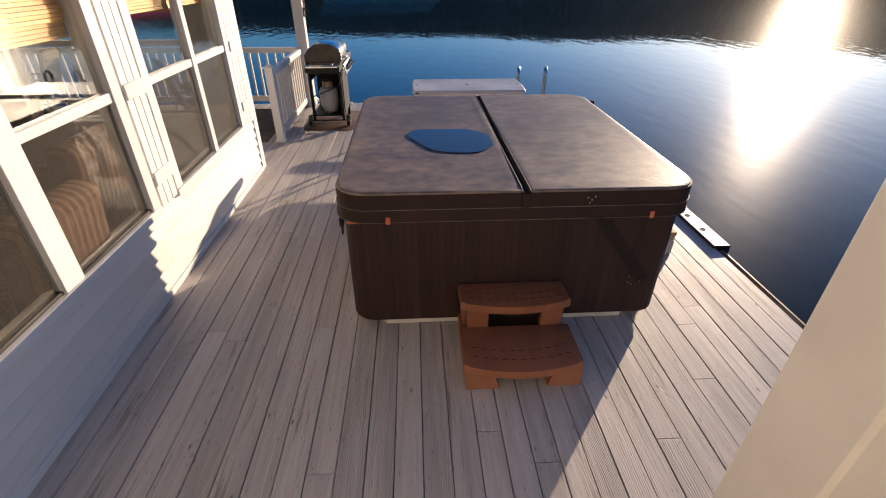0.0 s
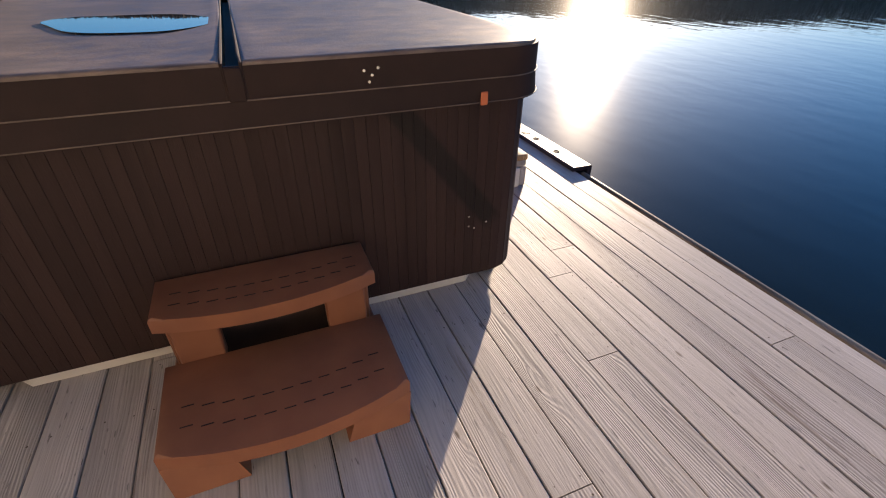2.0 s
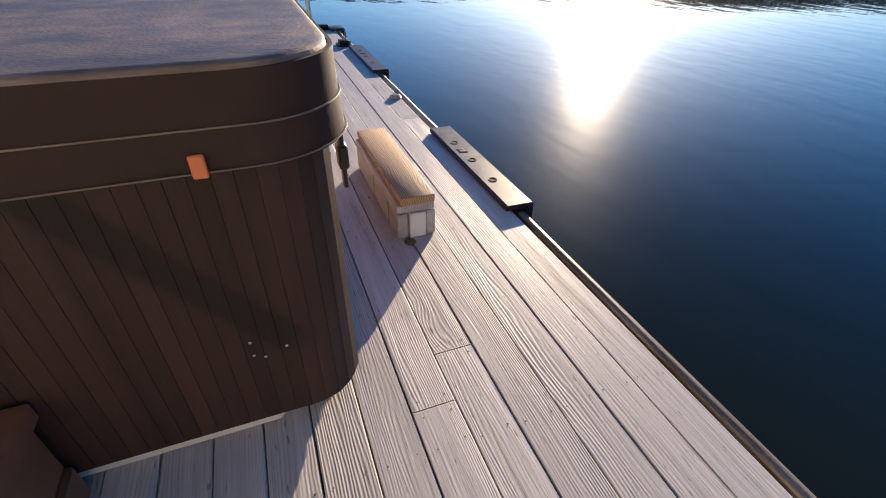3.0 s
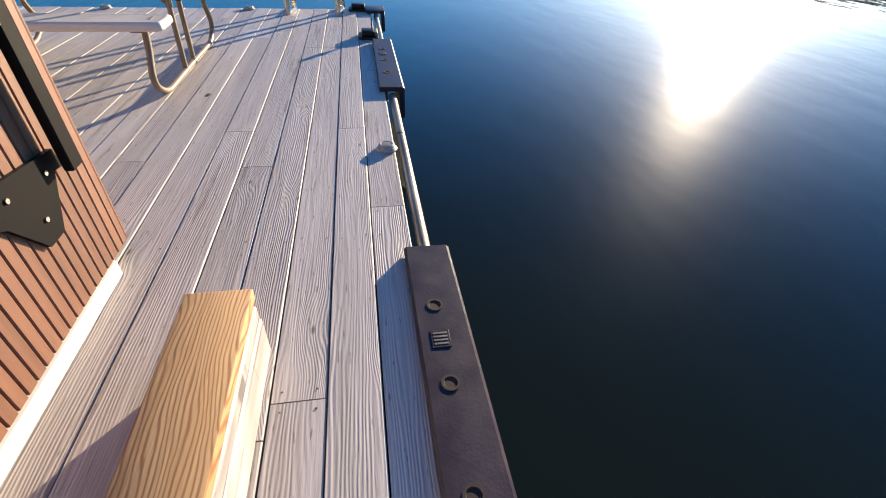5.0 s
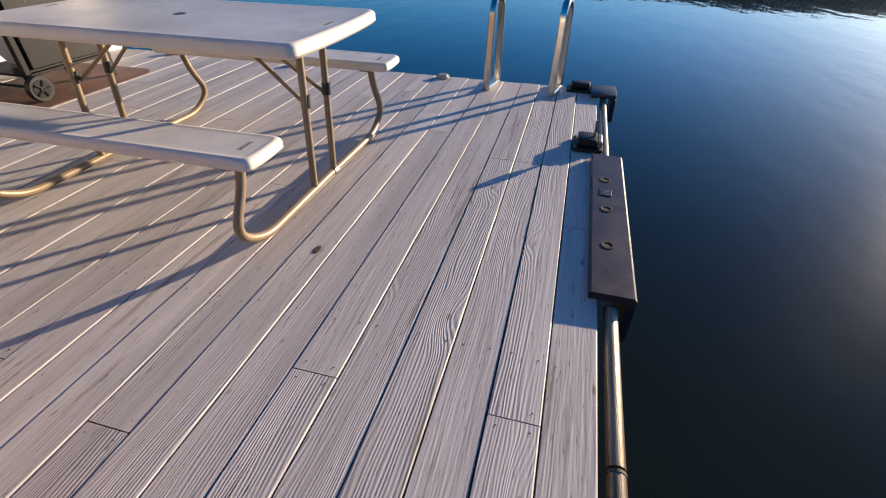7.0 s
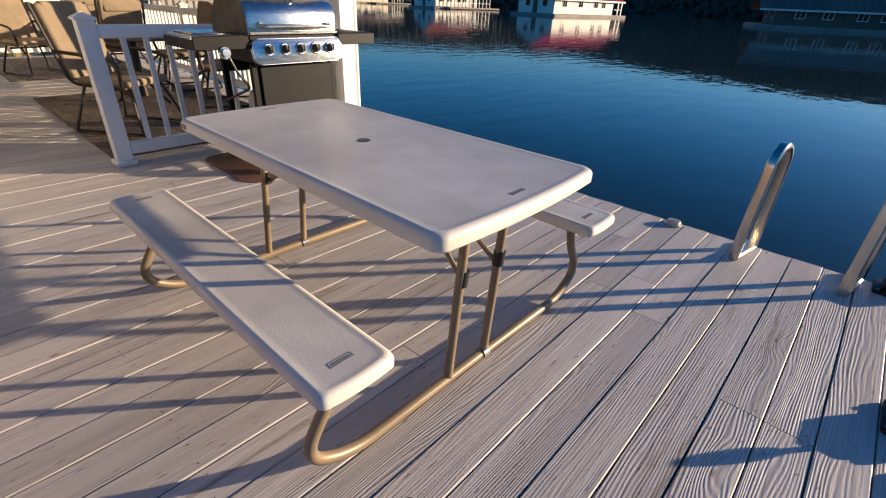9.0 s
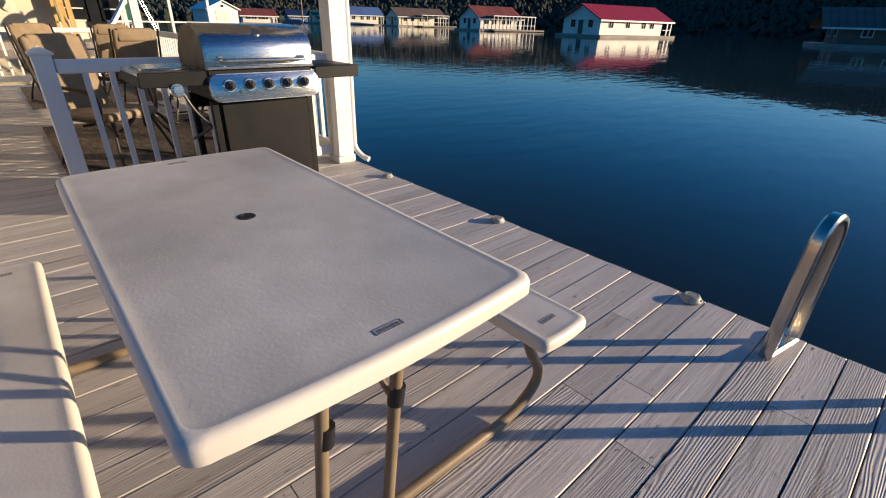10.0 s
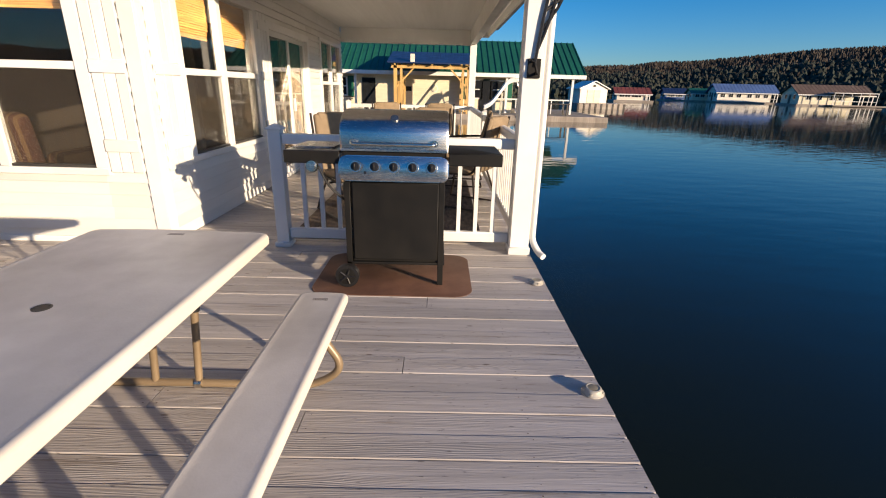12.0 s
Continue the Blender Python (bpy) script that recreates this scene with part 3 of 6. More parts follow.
def tub_cover():
    t = thing("tub_cover", (0, 0, 0), 0, "folding mottled brown vinyl cover lying wet on the tub", "tub cover")
    FX = -2.04
    cover_half(t, TX0 - 0.035, FX - 0.022, True)
    cover_half(t, FX + 0.022, TX1 + 0.024, False)
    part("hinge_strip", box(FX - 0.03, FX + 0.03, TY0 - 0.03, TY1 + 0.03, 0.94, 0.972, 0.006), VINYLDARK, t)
    for s in (-1, 1):
        part("piping", tube([(FX + s * 0.026, TY0 - 0.036, 0.93), (FX + s * 0.026, TY0 - 0.036, 1.03), (FX + s * 0.024, TY0 + 0.02, 1.037), (FX + s * 0.024, 5.2, 1.028), (FX + s * 0.024, TY1, 1.036)], 0.005, 6), VINYLDARK, t)
    part("flap", box(FX - 0.024, FX + 0.024, TY0 - 0.045, TY0 - 0.034, 0.925, 1.02, 0.003), VINYLDARK, t)
    # hanging skirt with a seam, loose at the corners
    band = round_rect(TX0 - 0.036, TX1 + 0.036, TY0 - 0.036, TY1 + 0.036, 0.20, 10)
    dense = []
    for (xa, ya), (xb, yb) in zip(band, band[1:] + band[:1]):
        k = max(1, int(math.hypot(xb - xa, yb - ya) / 0.08))
        dense += [(xa + (xb - xa) * i / k, ya + (yb - ya) * i / k) for i in range(k)]
    wavy = []
    for x, y in dense:
        w = 0.006 * noise.noise(Vector((x * 5, y * 5, 3)))
        wavy.append((x * (1 + 0) + w, y + w))
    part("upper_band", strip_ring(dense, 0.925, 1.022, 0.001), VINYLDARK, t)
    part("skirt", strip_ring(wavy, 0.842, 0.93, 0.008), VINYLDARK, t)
    seam = [(x, y, 0.927) for x, y in round_rect(TX0 - 0.040, TX1 + 0.040, TY0 - 0.040, TY1 + 0.040, 0.20, 10)]
    part("seam", add_tube(bmesh.new(), seam, 0.0022, 5, closed=True), VINYL, t)
    seam = [(x, y, 0.848) for x, y in round_rect(TX0 - 0.047, TX1 + 0.047, TY0 - 0.047, TY1 + 0.047, 0.21, 10)]
    part("hem", add_tube(bmesh.new(), seam, 0.002, 5, closed=True), VINYL, t)
    for x, z in ((-1.665, 0.985), (-1.620, 0.990), (-1.640, 0.970), (-1.650, 0.950)):
        part("snap", cyl((x, TY0 - 0.044, z), (0, 1, 0), 0.0048, 0.011, 8), CHROME, t, "small silver snap")
    for x in (TX0 + 0.285, -1.245):
        part("tag", box(x - 0.014, x + 0.014, TY0 - 0.052, TY0 - 0.044, 0.838, 0.885, 0.003), ORANGE, t, "orange tag on the skirt")
    for x, y, a in ((TX0 - 0.05, TY0 + 0.28, 0), (TX1 + 0.05, TY0 + 0.30, 0)):
        part("buckle_strap", box(x - 0.006, x + 0.006, y - 0.018, y + 0.018, 0.60, 0.86, 0.003), BLACKPLASTIC, t)
        part("buckle", box(x - 0.014, x + 0.014, y - 0.026, y + 0.026, 0.66, 0.73, 0.006), BLACKPLASTIC, t)
    return t


tub_cover()

# rain puddle on the lid
bm = bmesh.new()
ring = []
for k in range(40):                 # a blunt, tilted teardrop: broad at the fold, drawn out towards the far outer corner
    a = 2 * math.pi * k / 40
    px, py = 0.375 * math.cos(a), (0.255 + 0.07 * math.cos(a)) * math.sin(a) + 0.012 * math.sin(5 * a)
    ring.append(bm.verts.new((px * 0.80 + py * 0.56, -px * 0.50 + py * 0.88, 0)))
low = [bm.verts.new((v.co.x * 0.97, v.co.y * 0.97, -0.02)) for v in ring]
bm.faces.new(ring)
bm.faces.new(low[::-1])
for k in range(40):
    bm.faces.new((low[k], low[(k + 1) % 40], ring[(k + 1) % 40], ring[k]))
solo("rain_puddle", bm, PUDDLE, (-2.425, 5.05, 1.0305), label="shallow rain puddle mirroring the sky on the tub cover", category="puddle")


def flat_bar(pts, x, hx, hw):
    """A flat metal bar along (y, z) points in an upright plane."""
    bm = bmesh.new()
    pts = bend([(x, y, z) for y, z in pts], 0.13, 8)
    rows = []
    for i, p in enumerate(pts):
        d = (pts[min(len(pts) - 1, i + 1)] - pts[max(0, i - 1)]).normalized()
        nrm = Vector((0, -d.z, d.y))
        rows.append([bm.verts.new(p + Vector((sx * hx, 0, 0)) + nrm * sy * hw) for sx, sy in ((-1, -1), (1, -1), (1, 1), (-1, 1))])
    for a, b in zip(rows, rows[1:]):
        for k in range(4):
            bm.faces.new((a[k], a[(k + 1) % 4], b[(k + 1) % 4], b[k]))
    bm.faces.new(rows[0][::-1])
    bm.faces.new(rows[-1])
    return bm


def cover_lifter():
    t = thing("cover_lifter", (0, 0, 0), 0, "bent metal cover lifter with black brackets on the tub side", "cover lifter")
    X = TX1 + 0.05
    # long bar along the side, bent down to the near pivot; a black strip behind its metal edge
    long = [(5.115, 0.47), (5.24, 0.67), (5.38, 0.805), (6.10, 0.795)]
    part("bar", flat_bar(long, X, 0.013, 0.012), BRONZE, t, "dull bronze metal bar")
    part("bar_inner_strip", flat_bar([(y - 0.012, z - 0.004) for y, z in long], X - 0.027, 0.013, 0.021), BLACKMATTE, t)
    # pivot arm with three bolts, its head curling up
    near = [(4.985, 0.40), (5.115, 0.60), (5.17, 0.70), (5.13, 0.80)]
    part("pivot_arm", flat_bar(near, X + 0.03, 0.005, 0.027), BLACKMATTE, t)
    part("pivot_edge", flat_bar([(y + 0.030, z - 0.006) for y, z in near], X + 0.028, 0.007, 0.004), CHROME, t)
    for y, z in ((5.007, 0.435), (5.055, 0.51), (5.10, 0.58)):
        part("bolt", cyl((X + 0.034, y, z), (1, 0, 0), 0.011, 0.008, 8), CHROME, t)
    part("far_arm", box(X - 0.016, X + 0.010, 6.10, 6.155, 0.42, 1.04, 0.004), BLACKMATTE, t)
    for off in (0.0, -1.02):
        b2 = bmesh.new()
        pts = [(5.82, 0.505), (6.13, 0.475), (6.14, 0.42), (6.10, 0.425), (6.02, 0.285), (5.95, 0.285), (5.86, 0.40), (5.81, 0.43)]
        f = [[b2.verts.new((x, p[0] + off, p[1])) for p in pts] for x in (TX1 + 0.001, TX1 + 0.014)]
        b2.faces.new(f[0])
        b2.faces.new(f[1][::-1])
        for k in range(len(pts)):
            b2.faces.new((f[0][k], f[0][(k + 1) % len(pts)], f[1][(k + 1) % len(pts)], f[1][k]))
        pl = part("bracket_plate", b2, BLACKMATTE, t, "black angular plate")
        for y, z in ((5.90, 0.455), (6.06, 0.44), (5.98, 0.35)):
            part("bolt", cyl((TX1 + 0.013, y + off, z), (1, 0, 0), 0.007, 0.006, 8), CHROME, pl)
    return t


cover_lifter()


def tub_steps():
    t = thing("tub_steps", (-2.08, 3.78, 0), 0, "terracotta plastic two-tread steps in front of the hot tub", "steps")
    W = 0.36

    def tread(y0, y1, z, bow, w):
        n = 14
        front = [(-w + 2 * w * i / n, y0 - bow * (1 - ((2 * i / n) - 1) ** 2)) for i in range(n + 1)]
        return prism(front + [(w, y1), (-w, y1)], z - 0.055, z, 0.012, 2)
    lower = part("tread", tread(-0.258, 0.085, 0.168, 0.068, W), TERRA, t)
    upper = part("tread", tread(0.09, 0.30, 0.36, 0.062, W * 0.98), TERRA, t)
    for pr, y0, z, bow, rows in ((lower, -0.258, 0.168, 0.068, (0.10, 0.175)), (upper, 0.09, 0.36, 0.062, (0.075, 0.135))):
        for off in rows:
            for i in range(11):
                u = -0.78 + 1.56 * i / 10
                x = u * W
                y = y0 + off - bow * (1 - u * u)
                if pr is upper and off > 0.15 and 3 < i < 8:
                    continue
                part("groove", box(x - 0.017, x + 0.017, y - 0.0018, y + 0.0018, z - 0.002, z + 0.0012), GROOVE, pr)
    part("back_panel", box(-0.30, 0.30, 0.20, 0.215, 0.02, 0.304), GROOVE, t)
    for s in (-1, 1):
        # flared side walls, front feet and riser blocks
        for name, pts in (("foot", [(0.345, 0.001), (0.36, 0.114), (0.19, 0.114), (0.145, 0.001)]),):
            bm = bmesh.new()
            fr = [bm.verts.new((s * x, -0.262 if z > 0.1 else -0.288, z)) for x, z in pts]
            bk = [bm.verts.new((s * x, -0.14, z)) for x, z in pts]
            bm.faces.new(fr)
            bm.faces.new(bk[::-1])
            for k in range(4):
                bm.faces.new((fr[k], fr[(k + 1) % 4], bk[(k + 1) % 4], bk[k]))
            part(name, bm, TERRA, t)
        part("side_wall", box(s * 0.335 - 0.012, s * 0.335 + 0.012, -0.14, 0.295, 0.001, 0.116, 0.006), TERRA, t)
        part("upper_side", box(s * 0.32 - 0.012, s * 0.32 + 0.012, 0.126, 0.295, 0.118, 0.306, 0.006), TERRA, t)
        part("riser_block", box(min(s * 0.31, s * 0.17), max(s * 0.31, s * 0.17), 0.078, 0.125, 0.150, 0.306, 0.006), TERRA, t)
    return t


tub_steps()


# ---------- along the deck edge ----------
def wooden_block():
    t = thing("timber_block_step", (-0.545, 5.35, 0), 0, "low step of painted posts with a bare pine top board", "wooden step")
    part("top_board", box(-0.085, 0.082, -0.44, 0.45, 0.182, 0.222, 0.006, 2), RAWWOOD, t, "bare knotty pine board")
    part("upper_stringer", box(-0.10, 0.085, -0.425, 0.43, 0.135, 0.180, 0.006), DECK, t)
    part("side_post", box(-0.10, -0.045, -0.425, 0.43, 0.001, 0.133, 0.006), DECK, t)
    part("core_post", box(-0.040, 0.040, -0.435, 0.43, 0.001, 0.131, 0.005), POSTPAINT, t)
    part("side_post", box(0.045, 0.090, -0.425, 0.43, 0.001, 0.133, 0.006), DECK, t)
    part("moss", lathe([(0.03, 0.0005), (0.022, 0.005), (0.01, 0.008)], 9), mat("moss", (0.10, 0.09, 0.03), None, 0.9, scale=40, bump=0.6), t, loc=(-0.05, -0.46, 0))
    return t


wooden_block()


def dock_bumper(y0, y1):
    t = thing("dock_bumper", (0.04, (y0 + y1) / 2, 0), 0, "black rubber dock bumper with three bolt holes on the deck edge", "dock bumper", "dock bumpers")
    h = (y1 - y0) / 2
    bm = bmesh.new()
    prof = [(-0.078, 0.002), (-0.078, 0.024), (-0.070, 0.032), (0.075, 0.030), (0.085, 0.018), (0.085, -0.17), (0.055, -0.20), (0.052, 0.002)]
    a = [bm.verts.new((x, -h, z)) for x, z in prof]
    b = [bm.verts.new((x, h, z)) for x, z in prof]
    bm.faces.new(a)
    bm.faces.new(b[::-1])
    for k in range(len(prof)):
        bm.faces.new((a[k], a[(k + 1) % len(prof)], b[(k + 1) % len(prof)], b[k]))
    part("pad", bm, BUMPER, t)
    for dy in (-0.29, 0.0, 0.29):
        part("bolt_hole", lathe([(0.026, 0.0), (0.026, 0.0035), (0.019, 0.0035), (0.017, 0.0012), (0.003, 0.001)], 14), GROOVE, t, loc=(-0.01, dy, 0.0305))
    part("maker_plate", box(-0.04, 0.015, 0.12, 0.185, 0.030, 0.034, 0.001), BUMPER, t)
    for i in range(4):
        part("plate_bar", box(-0.033, 0.008, 0.13 + i * 0.013, 0.136 + i * 0.013, 0.034, 0.0352), PIPE, t)
    return t


dock_bumper(4.985, 6.17)
dock_bumper(7.85, 9.04)


def edge_cap(x, y):
    t = thing("round_deck_light", (x, y, 0), random.uniform(0, 360), "small round solar deck light with a dull lens", "deck light", "deck lights")
    part("housing", lathe([(0.054, 0.001), (0.054, 0.005), (0.047, 0.010), (0.039, 0.026), (0.032, 0.029), (0.026, 0.026)], 24), CAPM, t)
    part("lens", lathe([(0.0265, 0.021), (0.0265, 0.0268), (0.018, 0.028)], 20), CAPTOP, t)
    for k in range(4):
        a = math.pi / 2 * k
        part("tab", box(-0.006, 0.006, 0.037, 0.051, 0.003, 0.018, 0.002), CAPM, t).matrix_local = Matrix.Rotation(a, 4, "Z")
    return t


for x, y in ((-0.045, 7.03), (-1.228, 10.325), (-2.565, 10.315), (-3.87, 10.30)):
    edge_cap(x, y)


def rail_pipe(y0, y1):
    t = thing("edge_pipe", (0.045, 0, 0), 0, "weathered galvanised pipe running along the deck edge", "pipe", "edge pipes")
    part("tube", tube([(0, y0, -0.028), (0, (y0 + y1) / 2, -0.030), (0, y1, -0.028)], 0.024, 12), PIPE, t)
    part("joint_ring", tube([(0, y1 - 0.007, -0.028), (0, y1 + 0.001, -0.028)], 0.0255, 12), DARKWOOD, t)


rail_pipe(-1.5, 4.97)
rail_pipe(6.15, 7.235)
rail_pipe(7.245, 7.84)
rail_pipe(9.05, 10.30)


def cleat(x, y, rz, tall):
    t = thing("dock_cleat", (x, y, 0), rz, "black cast dock cleat bolted to the deck edge", "dock cleat")
    part("plate", prism(round_rect(-0.085, 0.085, -0.10, 0.10, 0.02, 4), 0.001, 0.018, 0.004), BLACKMETAL, t)
    part("block", box(-0.06, 0.05, -0.07, 0.07, 0.018, 0.062, 0.012, 2), BLACKMETAL, t)
    if tall:
        part("pin", box(0.024, 0.036, -0.012, 0.012, 0.06, 0.10, 0.003), PIPE, t)
        part("eye_plate", cyl((0.024, 0, 0.122), (1, 0, 0), 0.034, 0.012, 20), PIPE, t, "round pale eye plate")
        part("side_cheek", box(0.051, 0.078, -0.068, 0.068, 0.019, 0.056, 0.006), PIPE, t, "worn metal cheek")
    for s in (-1, 1):
        part("bolt", cyl((-0.07, s * 0.08, 0.018), (0, 0, 1), 0.008, 0.006, 8), PIPE, t)


cleat(-0.06, 9.22, 0, True)
cleat(-0.13, 10.32, 90, False)
t = thing("corner_bumper", (0.05, 10.22, 0), 0, "black rubber corner bumper at the deck corner", "corner bumper")
part("pad", box(-0.10, 0.085, -0.09, 0.16, 0.002, 0.032, 0.008, 2), BUMPER, t)
part("outer_lip", box(0.05, 0.086, -0.09, 0.16, -0.17, 0.0, 0.006), BUMPER, t)


def ladder():
    t = thing("swim_ladder", (-0.56, 10.2, 0), 0, "aluminium swim ladder with two flat hoop handrails at the deck end", "swim ladder")
    for x in (-0.245, 0.245):
        path = [(-0.115, 0.014)] + [(-0.112 + 0.03 * k / 6, 0.014 + 0.48 * k / 6) for k in range(1, 7)]
        path += [(0.018 - 0.100 * math.cos(radians(a)), 0.500 + 0.125 * math.sin(radians(a))) for a in range(10, 180, 17)]
        path += [(0.121, 0.48), (0.124, 0.25), (0.126, 0.014)]
        n = len(path)
        bm = bmesh.new()
        rows = []
        for i in range(n):
            a, b = Vector(path[i - 1]), Vector(path[(i + 1) % n])
            d = (b - a).normalized()
            nrm = Vector((-d.y, d.x))
            p = Vector(path[i])
            rows.append([bm.verts.new((x + sx + 0.17 * p.x, p.x + nrm.x * sn, p.y + nrm.y * sn)) for sx, sn in ((-0.025, -0.007), (-0.017, -0.016), (0.017, -0.016), (0.025, -0.007), (0.025, 0.007), (0.017, 0.016), (-0.017, 0.016), (-0.025, 0.007))])
        for i in range(n):
            a, b = rows[i], rows[(i + 1) % n]
            for k in range(8):
                bm.faces.new((a[k], a[(k + 1) % 8], b[(k + 1) % 8], b[k]))
        part("hoop", bm, CHROME, t)
        part("stringer", box(x - 0.026, x + 0.026, 0.19, 0.23, -1.3, 0.0, 0.004), CHROME, t)
        part("stringer_bracket", box(x - 0.026, x + 0.026, 0.115, 0.19, 0.002, 0.022, 0.003), CHROME, t)
    for z in (-0.25, -0.55, -0.85):
        part("rung", box(-0.22, 0.22, 0.18, 0.26, z - 0.015, z + 0.015, 0.006), CHROME, t)


ladder()


# ---------- picnic table ----------
def picnic_table():
    t = thing("folding_picnic_table", (-1.925, 8.42, 0), 0, "almond plastic folding picnic table with bronze steel legs", "picnic table")

    def slab(name, cx0, cx1, y0, y1, z0, z1, r, lip, bow):
        out = round_rect(cx0, cx1, y0, y1, r, 6)
        # gently bowed short ends
        h = (y1 - y0) / 2
        yc = (y0 + y1) / 2
        full = []
        for (xa, ya), (xb, yb) in zip(out, out[1:] + out[:1]):
            k = 8 if math.hypot(xb - xa, yb - ya) > 0.15 else 1
            full += [(xa + (xb - xa) * i / k, ya + (yb - ya) * i / k) for i in range(k)]
        out = [(x + (bow * (1 - ((y - yc) / h) ** 2) * (1 if x > 0 else -1) if abs(x) > 0.55 else 0), y) for x, y in full]
        bm = bmesh.new()
        n = len(out)
        rings = []
        for ins, z in ((0.012, z0), (0.0, z0 + 0.012), (0.0, z1 - 0.016), (0.004, z1 - 0.006), (0.012, z1), (lip, z1), (lip + 0.005, z1 - 0.001), (lip + 0.02, z1 - 0.0012)):
            sx, sy = 1 - ins / ((cx1 - cx0) / 2), 1 - ins / h
            rings.append([bm.verts.new((x * sx, yc + (y - yc) * sy, z)) for x, y in out])
        for j, (a, b) in enumerate(zip(rings, rings[1:])):
            for i in range(n):
                bm.faces.new((a[i], a[(i + 1) % n], b[(i + 1) % n], b[i])).material_index = 1 if j < 5 else 0
        bm.faces.new(rings[-1])
        bm.faces.new(rings[0][::-1]).material_index = 1
        return part(name, bm, [TABLETOP, TABLEEDGE], t)
    top = slab("tabletop", -0.770, 0.770, -0.391, 0.391, 0.666, 0.721, 0.035, 0.022, 0.020)
    part("umbrella_hole", lathe([(0.026, 0.715), (0.026, 0.7212), (0.019, 0.7212), (0.018, 0.719)], 18), [BLACKPLASTIC], top, "round umbrella hole", loc=(0.0, 0.0, 0))
    part("umbrella_plug", lathe([(0.0185, 0.715), (0.0185, 0.7206), (0.004, 0.7206)], 14), BLACKPLASTIC, top)
    for y in (-0.62, 0.62):
        b = slab("bench_seat", -0.752, 0.752, y - 0.112, y + 0.112, 0.395, 0.442, 0.022, 0.02, 0.008)
        for sx in (-1, 1):
            logo(b, sx * 0.675, y, 0.4405, 90 if sx > 0 else -90)
    for sx in (-1, 1):
        logo(top, sx * 0.715, 0.0, 0.7195, 90 if sx > 0 else -90)
    for sx in (-1, 1):
        x = sx * 0.62
        loop = bend([(x, -0.60, 0.395), (x, -0.63, 0.28), (x, -0.73, 0.12), (x, -0.58, 0.022), (x, 0.0, 0.027), (x, 0.58, 0.022), (x, 0.73, 0.12), (x, 0.63, 0.28), (x, 0.60, 0.395)], 0.12, 8)
        part("leg_loop", tube(loop, 0.0185, 12), BRONZE, t)
        for y0, y1 in ((-0.10, -0.155), (0.10, 0.02)):
            part("upright", tube([(x, y1 if y1 < 0 else 0.045, 0.03), (x, y0, 0.665)], 0.0165, 10), BRONZE, t)
        for y in (-0.62, 0.62):
            part("seat_bracket", box(x - 0.035, x + 0.035, y - 0.09, y + 0.09, 0.386, 0.3955, 0.003), BRONZE, t)
        part("brace", tube([(x, -0.10, 0.40), (x - sx * 0.33, -0.05, 0.655)], 0.009, 8), BRONZE, t)
        part("brace", tube([(x, 0.08, 0.40), (x - sx * 0.33, 0.05, 0.655)], 0.009, 8), BRONZE, t)
        for y in (-0.112, 0.083):
            part("leg_clip", tube([(x, y - 0.004, 0.40), (x, y + 0.004, 0.455)], 0.0215, 10), BLACKPLASTIC, t, "black plastic brace clip")
        part("clamp", tube([(x, 0.03, 0.027), (x, 0.062, 0.027)], 0.024, 12), CHROME, t, "pale strap clamp")
    part("edge_label", box(-0.745, -0.695, -0.3935, -0.3915, 0.685, 0.702), BLACKPLASTIC, top, "small dark label on the table edge")
    part("under_rail", box(-0.62, 0.62, -0.115, -0.085, 0.634, 0.665, 0.003), BRONZE, t)
    part("under_rail", box(-0.62, 0.62, 0.085, 0.115, 0.634, 0.665, 0.003), BRONZE, t)
    return t


LOGO_DARK = mat("dark_moulded_mark", (0.20, 0.18, 0.17), None, 0.6, bump=0)


def logo(parent, x, y, z, rz):
    """Raised maker's mark, drawn as plain bars in a frame."""
    m = Matrix.Translation((x, y, z)) @ Matrix.Rotation(radians(rz), 4, "Z")
    bm = bmesh.new()
    for a, b, c, d in ((-0.042, 0.042, -0.012, -0.010), (-0.042, 0.042, 0.010, 0.012), (-0.042, -0.040, -0.010, 0.010), (0.040, 0.042, -0.010, 0.010)):
        add_box(bm, a, b, c, d, 0, 0.0016)
    for i in range(7):
        add_box(bm, -0.034 + i * 0.010, -0.028 + i * 0.010, -0.006, 0.006, 0, 0.0012 + 0.0003 * (i % 2))
    bm.transform(m @ Matrix.Scale(0.78, 4))
    part("maker_mark", bm, LOGO_DARK, parent, "small embossed maker's mark")


picnic_table()

# ---------- house ----------
def stripe_material():
    m = mat("striped_upholstery", (0.085, 0.030, 0.020), (0.065, 0.024, 0.017), 0.9, scale=14, stain=0.2, bump=0.2)
    nt = m.node_tree
    N, L = nt.nodes.new, nt.links.new
    b = nt.nodes["Principled BSDF"]
    base = b.inputs["Base Color"].links[0].from_socket
    tc, wv, cr, mx = N("ShaderNodeTexCoord"), N("ShaderNodeTexWave"), N("ShaderNodeValToRGB"), N("ShaderNodeMix")
    wv.wave_type, wv.bands_direction = "BANDS", "X"
    wv.inputs["Scale"].default_value, wv.inputs["Distortion"].default_value = 5.2, 0.4
    L(tc.outputs["Object"], wv.inputs["Vector"])
    cr.color_ramp.elements[0].position, cr.color_ramp.elements[1].position = 0.62, 0.72
    L(wv.outputs["Fac"], cr.inputs["Fac"])
    mx.data_type = "RGBA"
    L(cr.outputs["Color"], mx.inputs[0])
    L(base, mx.inputs[6])
    mx.inputs[7].default_value = (0.15, 0.086, 0.04, 1)
    L(mx.outputs[2], b.inputs["Base Color"])
    return m


